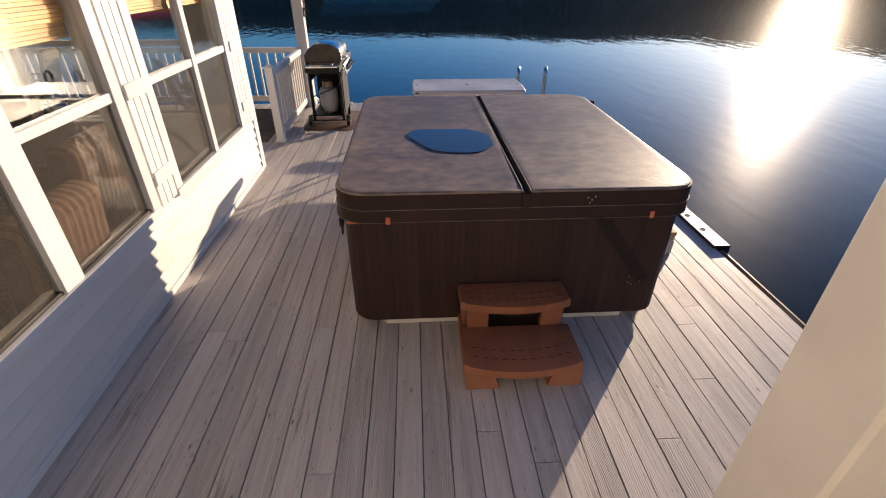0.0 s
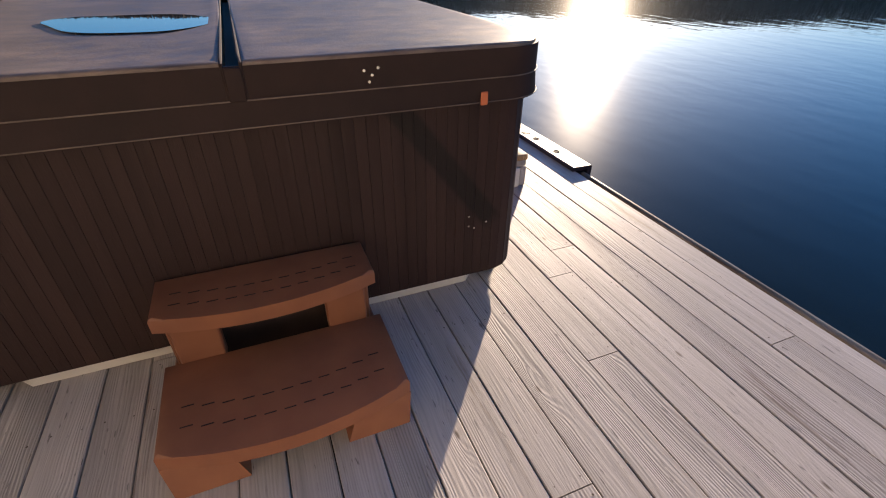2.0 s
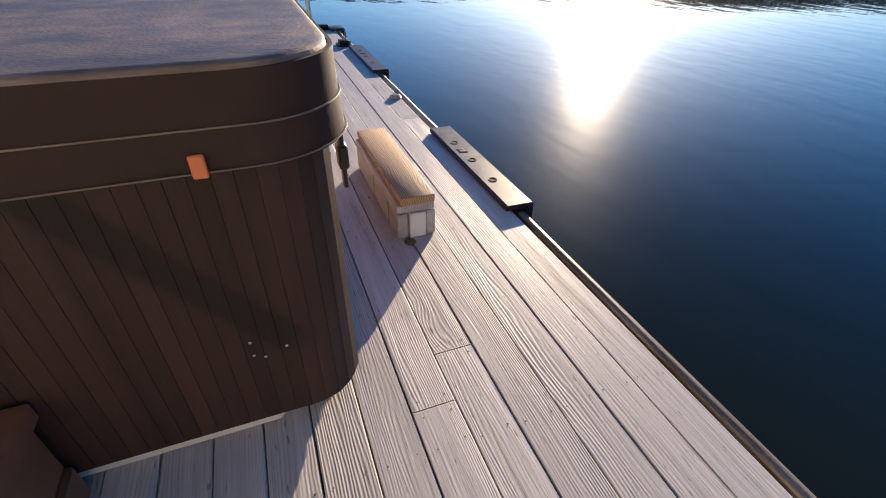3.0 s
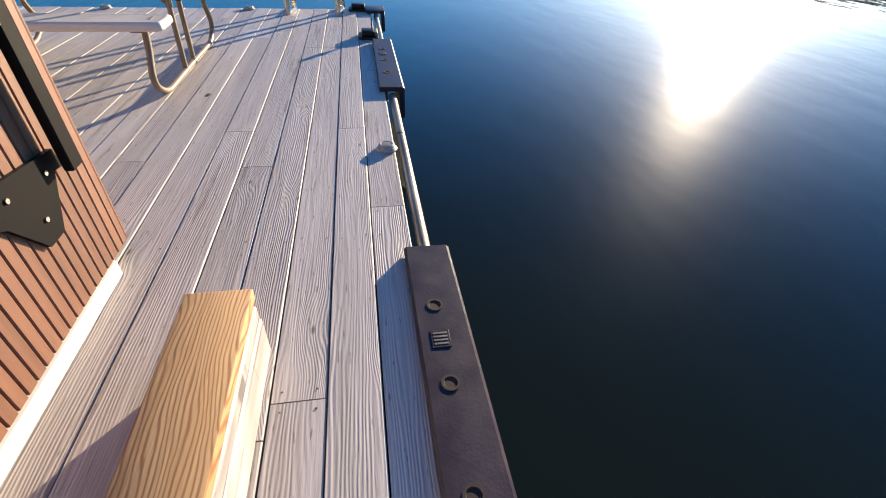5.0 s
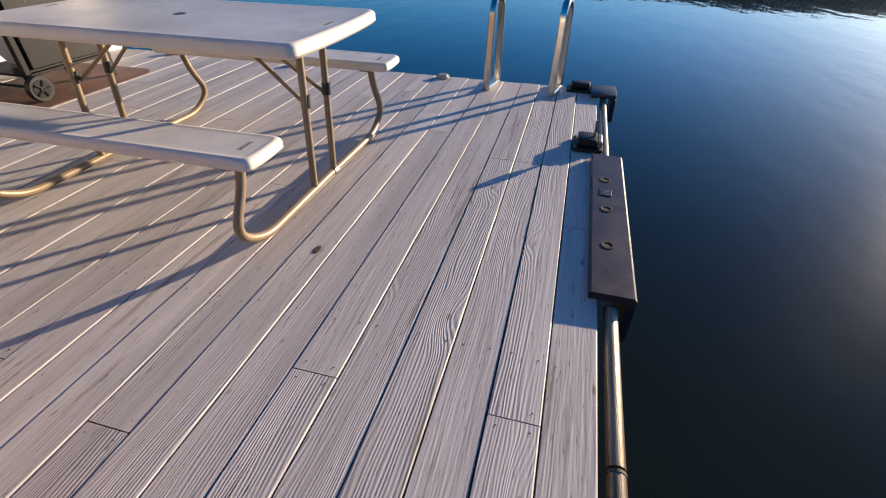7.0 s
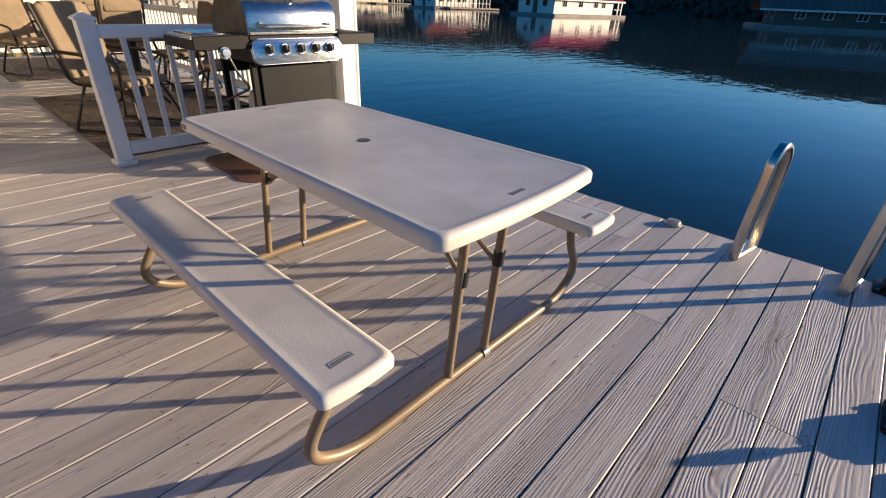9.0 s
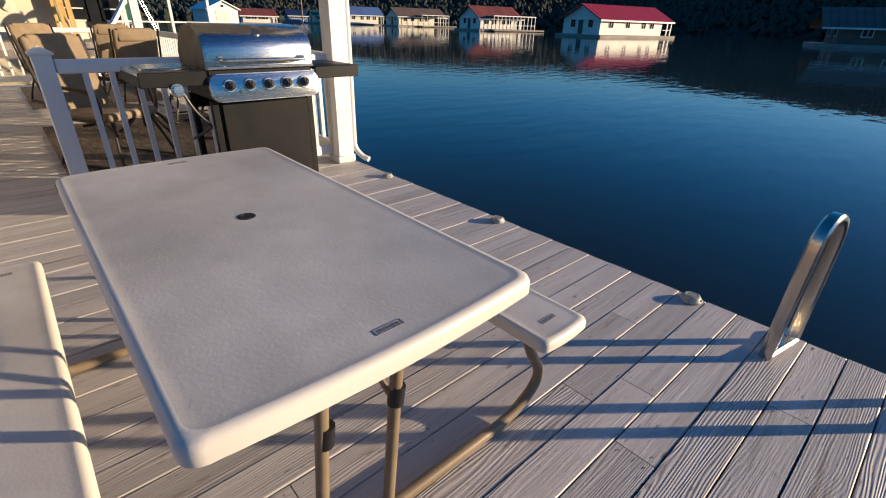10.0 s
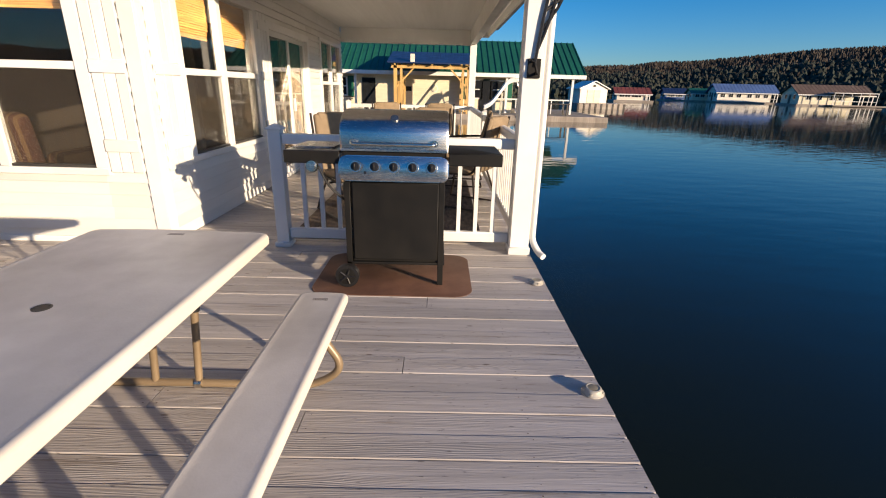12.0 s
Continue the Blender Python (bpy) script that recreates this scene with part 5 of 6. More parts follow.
    part("gauge", cyl((0, D0 + 0.045, 1.147), (0, -0.65, 0.76), 0.026, 0.014, 18), CHROME, lid)
    part("badge", box(-0.045, 0.045, D0 - 0.002, D0 + 0.003, 1.10, 1.112, 0.002), CHROME, lid)
    # side shelves
    sh = part("side_shelf", prism(round_rect(-W - 0.37, -W - 0.012, D0 - 0.01, D1 - 0.06, 0.02, 4), 0.925, 0.945, 0.004), STEEL, t)
    part("shelf_front", box(-W - 0.372, -W - 0.012, D0 - 0.026, D0 - 0.0105, 0.862, 0.944, 0.004), BLACKMETAL, sh)
    part("shelf_side", box(-W - 0.372, -W - 0.360, D0 - 0.0105, D1 - 0.06, 0.862, 0.924, 0.003), BLACKMETAL, sh)
    part("burner_cover", box(-W - 0.33, -W - 0.06, D0 + 0.08, D1 - 0.12, 0.9455, 0.958, 0.006), STEEL, sh)
    part("side_knob", cyl((-W - 0.19, D0 - 0.026, 0.845), (0, -1, 0.1), 0.042, 0.016, 18, 0.036), CHROME, sh)
    part("side_knob_grip", cyl((-W - 0.19, D0 - 0.042, 0.847), (0, -1, 0.1), 0.026, 0.022, 16), STEEL, sh)
    sr = part("side_shelf", prism(round_rect(W + 0.012, W + 0.36, D0 - 0.01, D1 - 0.06, 0.02, 4), 0.925, 0.945, 0.004), BLACKMETAL, t)
    part("shelf_front", box(W + 0.012, W + 0.362, D0 - 0.026, D0 - 0.0105, 0.865, 0.944, 0.004), BLACKMETAL, sr)
    part("shelf_side", box(W + 0.350, W + 0.362, D0 - 0.0105, D1 - 0.06, 0.865, 0.924, 0.003), BLACKMETAL, sr)
    # gas hose and bottle behind the open side
    part("gas_hose", tube(bend([(-W - 0.16, D0 + 0.01, 0.84), (-W - 0.10, D0 + 0.02, 0.70), (-W + 0.0, D0 + 0.06, 0.60), (-W - 0.03, D1 - 0.05, 0.45)], 0.1, 6), 0.009, 8), BLACKPLASTIC, t)
    part("axle", tube([(-W + 0.01, D0 - 0.02, 0.083), (-W + 0.01, D1 + 0.02, 0.083)], 0.010, 8), BLACKMETAL, t)
    for y, s in ((D0 - 0.008, -1), (D1 + 0.008, 1)):
        c = Vector((-W + 0.01, y, 0.083))
        wh = part("wheel", cyl(c, (0, s, 0), 0.082, 0.048, 24), BLACKPLASTIC, t)
        part("rim", cyl(c + Vector((0, s * 0.048, 0)), (0, s, 0), 0.060, 0.003, 22), BLACKMETAL, wh)
        part("hub", cyl(c + Vector((0, s * 0.050, 0)), (0, s, 0), 0.018, 0.008, 14), BLACKPLASTIC, wh)
        for k in range(5):
            a = 2 * math.pi * k / 5
            part("spoke", tube([c + Vector((0, s * 0.053, 0)), c + Vector((0.055 * math.cos(a), s * 0.053, 0.055 * math.sin(a)))], 0.007, 6), BLACKPLASTIC, wh)
    return t


gas_grill()
bm = prism(round_rect(-4.42, -3.585, 8.68, 9.81, 0.13, 8), 0.001, 0.006, 0.002)
solo("grill_mat", bm, RUST, label="rust-stained brown grill mat lying on the deck", category="grill mat")

t = thing("propane_tank", (-4.17, 9.30, 0.007), 0, "grey propane cylinder standing behind the grill cabinet", "gas bottle")
t.location = (-4.02, 9.14, 0.177)
part("body", lathe([(0.10, 0.02), (0.125, 0.06), (0.15, 0.12), (0.152, 0.30), (0.13, 0.36), (0.06, 0.40)], 20), mat("scuffed_grey_paint", (0.42, 0.43, 0.44), (0.35, 0.35, 0.36), 0.45, scale=6, stain=0.3), t)
part("foot_ring", lathe([(0.105, 0.0), (0.105, 0.03)], 18), PIPE, t)
part("collar", lathe([(0.09, 0.385), (0.09, 0.47)], 18), PIPE, t)
part("valve", box(-0.02, 0.02, -0.03, 0.03, 0.40, 0.46, 0.006), CHROME, t)


# unseen rear porch: closes the place behind the walk, its roof added to shade the tub front
wall_box("wall_rear", WALL_X, 0.0, -2.0, -1.88, 0, 2.9, SIDING, "plain siding wall closing the rear porch")
wall_box("ceiling_rear", WALL_X + 0.002, 0.25, -2.0, 2.06, 2.9, 2.98, CEIL, "unseen white flat ceiling added over the rear to block sky light")

# ---------- porch furniture ----------
SLING = mat("tan_cushion_fabric", (0.27, 0.195, 0.12), (0.22, 0.16, 0.10), 0.85, scale=10, stain=0.2, bump=0.3, fine=150)
IRON = mat("dark_bronze_iron", (0.035, 0.026, 0.020), None, 0.4, metal=0.4, bump=0.06)
RUGM = mat("brown_patterned_outdoor_rug", (0.20, 0.145, 0.10), (0.07, 0.05, 0.038), 0.95, grain=(2, 7, 1), scale=3.5, stain=0.35, bump=0.5)


def patio_chair():
    t = thing("patio_chair", (0, 0, 0.012), 0, "dark metal patio chair with tan padded sling on the rug", "patio chair", "patio chairs")
    # faces local +y
    seat = box(-0.26, 0.26, -0.24, 0.28, 0.40, 0.47, 0.03, 3)
    part("seat", seat, SLING, t)
    b = box(-0.26, 0.26, -0.035, 0.035, 0.0, 0.62, 0.03, 3)
    b.transform(Matrix.Translation((0, -0.27, 0.44)) @ Matrix.Rotation(radians(14), 4, "X"))
    part("backrest", b, SLING, t)
    part("head_pillow", box(-0.22, 0.22, -0.45, -0.37, 0.90, 1.06, 0.03, 3), SLING, t)
    for s in (-1, 1):
        x = s * 0.285
        fr = bend([(x, -0.43, 1.05), (x, -0.27, 0.42), (x, 0.24, 0.40), (x, 0.33, 0.30)], 0.10, 6)
        part("side_frame", tube(fr, 0.014, 8), IRON, t)
        arm = bend([(x, -0.33, 0.68), (x + s * 0.03, 0.10, 0.66), (x + s * 0.03, 0.26, 0.62), (x, 0.22, 0.42)], 0.09, 6)
        part("armrest", tube(arm, 0.016, 8), IRON, t)
        leg = bend([(x * 0.7, -0.22, 0.40), (x, -0.30, 0.12), (x * 1.05, -0.34, 0.012)], 0.08, 5)
        part("leg", tube(leg, 0.013, 8), IRON, t)
        leg = bend([(x * 0.7, 0.22, 0.40), (x, 0.30, 0.12), (x * 1.05, 0.33, 0.012)], 0.08, 5)
        part("leg", tube(leg, 0.013, 8), IRON, t)
        part("runner", tube([(x * 1.05, -0.34, 0.013), (x * 1.05, 0.33, 0.013)], 0.012, 8), IRON, t)
    part("stretcher", tube([(-0.28, 0, 0.36), (0.28, 0, 0.36)], 0.012, 8), IRON, t)
    return t


chair = patio_chair()
chair.matrix_world = pose(-5.75, 8.62, 0.012, 0, 0, -55)
for x, y, rz in ((-9.9, 8.62, -70), (-8.6, 9.35, 100), (-7.6, 9.85, 175), (-6.3, 9.85, 150), (-10.9, 9.5, 95)):
    copy_thing(chair, pose(x, y, 0.012, 0, 0, rz))

t = thing("patio_table", (-6.95, 9.1, 0.012), 0, "round dark metal patio table on the porch rug", "patio table")
part("tabletop", lathe([(0.56, 0.690), (0.58, 0.70), (0.58, 0.715), (0.55, 0.72), (0.02, 0.715)], 32), IRON, t)
part("pedestal", lathe([(0.05, 0.06), (0.04, 0.3), (0.05, 0.69)], 14), IRON, t)
for k in range(4):
    a = math.pi / 2 * k + 0.4
    part("foot", tube(bend([(0.02 * math.cos(a), 0.02 * math.sin(a), 0.30), (0.22 * math.cos(a), 0.22 * math.sin(a), 0.12), (0.38 * math.cos(a), 0.38 * math.sin(a), 0.016)], 0.1, 5), 0.015, 8), IRON, t)
for x0, x1 in ((-7.85, -4.80), (-12.0, -9.3)):
    ob = solo("outdoor_rug", box(x0, x1, 8.17, 9.98, 0.001, 0.010, 0.002), RUGM, label="brown and black patterned flat outdoor rug", category="rug", group="porch rugs")

# hanging plant hook and thin wire under the porch edge
solo("hanging_wire", tube([(-5.6, 10.5, 2.6), (-5.6, 10.5, 1.2)], 0.006, 6), IRON, label="thin dark wire hanging from the porch eave", category="wire")


# ---------- neighbouring floating houses ----------
CREAM = mat("cream_siding_paint", (0.72, 0.64, 0.47), (0.66, 0.58, 0.42), 0.6, grain=(0.4, 0.4, 6), scale=2, stain=0.12, bump=0.05)
CREAMW = mat("ivory_siding_paint", (0.76, 0.70, 0.60), (0.70, 0.64, 0.54), 0.6, grain=(0.4, 0.4, 6), scale=2, stain=0.12, bump=0.05)
REDROOF = mat("red_metal_roof", (0.42, 0.025, 0.028), (0.36, 0.02, 0.022), 0.4, grain=(4, 0.2, 0.2), scale=2, stain=0.15, bump=0.05)
RUSTROOF = mat("rusty_red_roof", (0.25, 0.06, 0.04), (0.19, 0.05, 0.035), 0.6, grain=(3, 0.3, 0.3), scale=2, stain=0.2, bump=0.05)
BROWNROOF = mat("brown_shingle_roof", (0.16, 0.10, 0.075), (0.12, 0.08, 0.06), 0.8, scale=3, stain=0.2)
GREENROOF = mat("green_metal_roof", (0.010, 0.105, 0.060), (0.008, 0.085, 0.050), 0.4, scale=2, stain=0.15, bump=0.05)
BLUEROOF = mat("blue_metal_roof", (0.10, 0.17, 0.34), (0.085, 0.145, 0.30), 0.45, scale=2, stain=0.15, bump=0.05)
NAVY = mat("navy_metal_sheet", (0.018, 0.035, 0.095), (0.014, 0.028, 0.08), 0.4, scale=2, stain=0.15, bump=0.05)
FARGLASS = mat("dark_far_glass", (0.02, 0.022, 0.025), None, 0.08, bump=0)
DOCKWOOD = mat("grey_dock_timber", (0.30, 0.26, 0.22), (0.24, 0.20, 0.17), 0.8, grain=(0.3, 6, 1), scale=2, stain=0.25, bump=0.2)
YELLOWPINE = mat("new_yellow_pine", (0.60, 0.38, 0.14), (0.50, 0.30, 0.10), 0.65, grain=(2, 2, 0.3), scale=4, stain=0.2, bump=0.1)

EYE = Vector((-0.66, 8.44))


def bearing(az, d):
    return EYE + Vector((math.sin(radians(az)), math.cos(radians(az)))) * d


def floating_house(az, d, L, W, eave, ridge, roofm, wallm, label, turn=80.0, porch=(0.0, 2.2), panes=(0.18, 0.38, 0.62, 0.78), cat="floating house"):
    """A house on a float; the near corner stands at the bearing, walls L by W, heights above the water."""
    p = bearing(az, d)
    t = thing("floating_house", (p.x, p.y, WATER_Z), turn, label, cat, "floating houses")
    part("float", box(-0.8 - porch[0], L + 0.8 + porch[1], -1.0, W + 1.0, -0.3, 0.40, 0.03), DOCKWOOD, t)
    core = bmesh.new()
    add_box(core, 0, L, 0, W, 0.41, eave)
    for x in (0.0, L - 0.12):
        a = [core.verts.new(v) for v in ((x, 0, eave), (x, W, eave), (x, W / 2, ridge - 0.12))]
        b = [core.verts.new((v.co.x + 0.12, v.co.y, v.co.z)) for v in a]
        core.faces.new(a)
        core.faces.new(b[::-1])
        for k in range(3):
            core.faces.new((a[k], a[(k + 1) % 3], b[(k + 1) % 3], b[k]))
    part("wall", core, wallm, t, smooth=False)
    rx0, rx1, oh = -0.7 - porch[0], L + 0.5 + porch[1], 0.6
    sl = (ridge - eave) / (W / 2)
    roof = bmesh.new()
    pr = [(-oh, eave - oh * sl), (W / 2, ridge), (W + oh, eave - oh * sl), (W + oh, eave - oh * sl - 0.14), (W / 2, ridge - 0.14), (-oh, eave - oh * sl - 0.14)]
    a = [roof.verts.new((rx0, y, z)) for y, z in pr]
    b = [roof.verts.new((rx1, y, z)) for y, z in pr]
    for f in ((a[0], a[1], a[4], a[5]), (a[1], a[2], a[3], a[4]), (b[0], b[1], b[4], b[5]), (b[1], b[2], b[3], b[4])):
        roof.faces.new(f)
    for k in range(6):
        roof.faces.new((a[k], a[(k + 1) % 6], b[(k + 1) % 6], b[k]))
    rf = part("roof", roof, roofm, t, smooth=False)
    n = int((rx1 - rx0) / 0.9)
    for i in range(n + 1):
        x = rx0 + 0.05 + i * (rx1 - rx0 - 0.1) / n
        part("roof_rib", tube([(x, -oh, eave - oh * sl + 0.02), (x, W / 2, ridge + 0.02)], 0.03, 4), roofm, rf, smooth=False)
    part("fascia", box(rx0, rx1, -oh - 0.04, -oh, eave - oh * sl - 0.24, eave - oh * sl - 0.01), WHITE, t, smooth=False)
    h0, h1 = 0.41 + 0.42 * (eave - 0.41), 0.41 + 0.86 * (eave - 0.41)
    for u in panes:
        x = u * L
        w = part("window", box(x - 0.62, x + 0.62, -0.05, -0.002, h0 - 0.1, h1 + 0.1), WHITE, t, smooth=False)
        for k in (-1, 1):
            part("pane", box(x + k * 0.28 - 0.24, x + k * 0.28 + 0.24, -0.062, -0.051, h0, h1), FARGLASS, w, smooth=False)
    for y in (0.25, 0.72):
        w = part("window", box(-0.05, -0.002, y * W - 0.6, y * W + 0.6, h0 - 0.1, h1 + 0.1), WHITE, t, smooth=False)
        part("pane", box(-0.062, -0.051, y * W - 0.5, y * W + 0.5, h0, h1), FARGLASS, w, smooth=False)
    part("door", box(-0.06, -0.003, W * 0.45, W * 0.45 + 1.0, 0.42, 0.41 + 0.85 * (eave - 0.41)), BROWNROOF, t, smooth=False)
    top = eave - oh * sl - 0.15
    if porch[1] > 0.5:
        for x in (L + porch[1], L + porch[1] * 0.5):
            for y in (-0.3, W * 0.5, W + 0.3):
                part("porch_post", box(x - 0.08, x + 0.08, y - 0.08, y + 0.08, 0.41, top + (0.9 * (ridge - top) if abs(y - W / 2) < 0.1 else 0)), WHITE, t, smooth=False)
        part("rail", box(L + 0.02, L + porch[1], -0.34, -0.26, 1.25, 1.35), WHITE, t, smooth=False)
    return t


def low_porch(house, x0, x1, depth, z, bars):
    """A flat-roofed open porch along the long wall, with slim white posts."""
    part("porch_roof", box(x0, x1, -depth, 0.0, z, z + 0.15), WHITE, house, smooth=False)
    part("porch_deck", box(x0, x1 + 2.5, -depth - 0.4, -1.0, 0.12, 0.42), DOCKWOOD, house, smooth=False)
    for i in range(bars):
        x = x0 + 0.1 + (x1 - x0 - 0.2) * i / (bars - 1)
        part("porch_post", box(x - 0.05, x + 0.05, -depth + 0.05, -depth + 0.15, 0.42, z), WHITE, house, smooth=False)
    part("rail", box(x0, x1, -depth + 0.06, -depth + 0.12, 1.25, 1.33), WHITE, house, smooth=False)


floating_house(-31.2, 86, 16.0, 8.2, 2.95, 5.0, REDROOF, CREAMW, "cream floating house with a bright red metal roof", porch=(0, 2.2), panes=(0.16, 0.42, 0.68, 0.82))
h = floating_house(-44.2, 112, 10.5, 8.0, 2.9, 5.1, RUSTROOF, CREAMW, "ivory floating house with rust-red roof and open porch", porch=(0, 1.0))
low_porch(h, 2.0, 14.0, 2.4, 3.0, 12)
h = floating_house(-53.2, 150, 12.0, 8.5, 3.0, 5.1, BROWNROOF, CREAM, "cream floating house with brown shingle roof and porch", porch=(0, 4.0))
low_porch(h, 6.0, 15.5, 3.0, 3.1, 6)
floating_house(-60.0, 160, 14.0, 8.0, 3.1, 5.2, BLUEROOF, CREAMW, "long ivory floating house with a pale blue metal roof", porch=(0, 1.5), panes=(0.1, 0.25, 0.4, 0.6, 0.75, 0.9))
floating_house(-62.3, 166, 7.5, 6.0, 2.6, 3.9, GREENROOF, CREAM, "small cream floating house with dark green roof", porch=(0, 0.6))
floating_house(-64.9, 175, 6.0, 6.0, 2.4, 3.9, NAVY, BLUEROOF, "dark blue floating boathouse with navy roof", porch=(0, 0.4))
floating_house(-69.6, 118, 6.0, 6.0, 2.0, 3.2, RUSTROOF, CREAMW, "low pale floating house with faded red roof", porch=(0, 1.0))
# walls in roof brown: this house's shade is put into the colour
floating_house(-10.2, 84, 16.0, 9.0, 2.7, 4.9, BROWNROOF, BROWNROOF, "dark brown shaded floating house with a wide porch", turn=20.0, porch=(1.5, 2.5))


def shed():
    p = bearing(-71.6, 60)
    t = thing("floating_shed", (p.x, p.y, WATER_Z), 100, "small ivory gabled shed on a timber float", "shed")
    part("float", box(-2.4, 3.6, -1.0, 4.0, -0.1, 0.62, 0.03), DOCKWOOD, t)
    core = bmesh.new()
    prof = [(-1.7, 0.63), (1.7, 0.63), (1.7, 2.25), (0, 3.0), (-1.7, 2.25)]
    a = [core.verts.new((x, 0, z)) for x, z in prof]
    b = [core.verts.new((x, 3.2, z)) for x, z in prof]
    core.faces.new(a)
    core.faces.new(b[::-1])
    for k in range(5):
        core.faces.new((a[k], a[(k + 1) % 5], b[(k + 1) % 5], b[k]))
    part("wall", core, CREAMW, t, smooth=False)
    for s in (-1, 1):
        rb = bmesh.new()
        q = [rb.verts.new(v) for v in ((0, -0.25, 3.03), (s * 1.95, -0.25, 2.17), (s * 1.95, 3.4, 2.17), (0, 3.4, 3.03))]
        r = [rb.verts.new((v.co.x, v.co.y, v.co.z + 0.09)) for v in q]
        rb.faces.new(q)
        rb.faces.new(r[::-1])
        for k in range(4):
            rb.faces.new((q[k], q[(k + 1) % 4], r[(k + 1) % 4], r[k]))
        part("roof", rb, WHITE, t, smooth=False)
    for x in (-0.42, 0.42):
        part("door", box(x - 0.40, x + 0.40, -0.04, -0.002, 0.66, 2.1), CREAM, t, smooth=False)
    part("vent", box(-0.15, 0.15, -0.04, -0.002, 2.45, 2.65), FARGLASS, t, smooth=False)
    for i in range(9):
        part("float_post", box(-2.35 + i * 0.72, -2.15 + i * 0.72, -1.05, -1.0, -0.3, 0.6), DARKWOOD, t, smooth=False)


shed()


def green_house():
    X = -34.0
    t = thing("green_roofed_house", (X, 0, 0), 0, "cream floating house with green ribbed metal roof across the water", "floating house")
    y0, y1 = -9.0, 18.6
    part("dock", box(-8.5, 3.2, y0 - 1, y1 + 1.5, -0.62, -0.12, 0.03), DOCKWOOD, t)
    core = box(-7.0, -0.0, y0, y1 - 4.2, -0.11, 2.55)
    part("wall", core, CREAM, t, smooth=False)
    roof = bmesh.new()
    pr = [(0.9, 2.42), (-3.4, 4.72), (-7.7, 2.42), (-7.7, 2.30), (-3.4, 4.58), (0.9, 2.30)]
    a = [roof.verts.new((x, y0 - 0.5, z)) for x, z in pr]
    b = [roof.verts.new((x, y1 + 0.5, z)) for x, z in pr]
    for f in ((a[0], a[1], a[4], a[5]), (a[1], a[2], a[3], a[4]), (b[0], b[1], b[4], b[5]), (b[1], b[2], b[3], b[4])):
        roof.faces.new(f)
    for k in range(6):
        roof.faces.new((a[k], a[(k + 1) % 6], b[(k + 1) % 6], b[k]))
    rf = part("roof", roof, GREENROOF, t, smooth=False)
    me = finish(tube([(0.92, 0, 2.44), (-3.4, 0, 4.745)], 0.035, 4), "roof_rib", GREENROOF)
    n = 68
    for i in range(n + 1):
        ob = new("roof_rib", me)
        ob.parent = rf
        ob.location = (0, y0 - 0.45 + (y1 - y0 + 0.9) * i / n, 0)
    part("fascia", box(0.86, 0.92, y0 - 0.5, y1 + 0.5, 2.16, 2.40), WHITE, t, smooth=False)
    for y in (-6.5, -3.5, 0.2, 2.6, 11.8, 13.4):
        w = part("window", box(0.003, 0.06, y - 0.55, y + 0.55, 0.75, 2.0), WHITE, t, smooth=False)
        part("pane", box(0.061, 0.075, y - 0.47, y + 0.47, 0.83, 1.34), FARGLASS, w, smooth=False)
        part("pane", box(0.061, 0.075, y - 0.47, y + 0.47, 1.40, 1.92), FARGLASS, w, smooth=False)
        for s in (-1, 1):
            part("shutter", box(0.004, 0.05, y + s * 0.78 - 0.2, y + s * 0.78 + 0.2, 0.72, 2.03), GREENROOF, t, smooth=False)
    for y in (4.6, 12.6):
        d = part("door", box(0.003, 0.06, y - 0.45, y + 0.45, -0.1, 1.95), FARGLASS, t, smooth=False)
    part("clock", cyl((0.01, 9.1, 1.35), (1, 0, 0), 0.22, 0.06, 20), WHITE, t)
    part("clock_face", cyl((0.07, 9.1, 1.35), (1, 0, 0), 0.17, 0.012, 20), CREAM, t)
    part("sign", box(0.003, 0.05, 6.9, 7.5, 1.15, 1.45), FARGLASS, t, smooth=False)
    for y in (-8.5, -4.0, 1.2, 3.8, 13.9, 16.2, 18.3):
        part("porch_post", box(0.55, 0.70, y - 0.07, y + 0.07, -0.11, 2.2), WHITE, t, smooth=False)
    for y in (14.6, 15.4, 16.2, 17.0, 17.8):
        part("baluster", box(0.58, 0.64, y - 0.03, y + 0.03, -0.1, 0.75), WHITE, t, smooth=False)
    part("rail", box(0.56, 0.66, 13.9, 18.3, 0.76, 0.84), WHITE, t, smooth=False)
    part("rail", box(0.56, 0.66, -8.5, 3.8, 0.66, 0.72), IRON, t, smooth=False)
    return t


green_house()


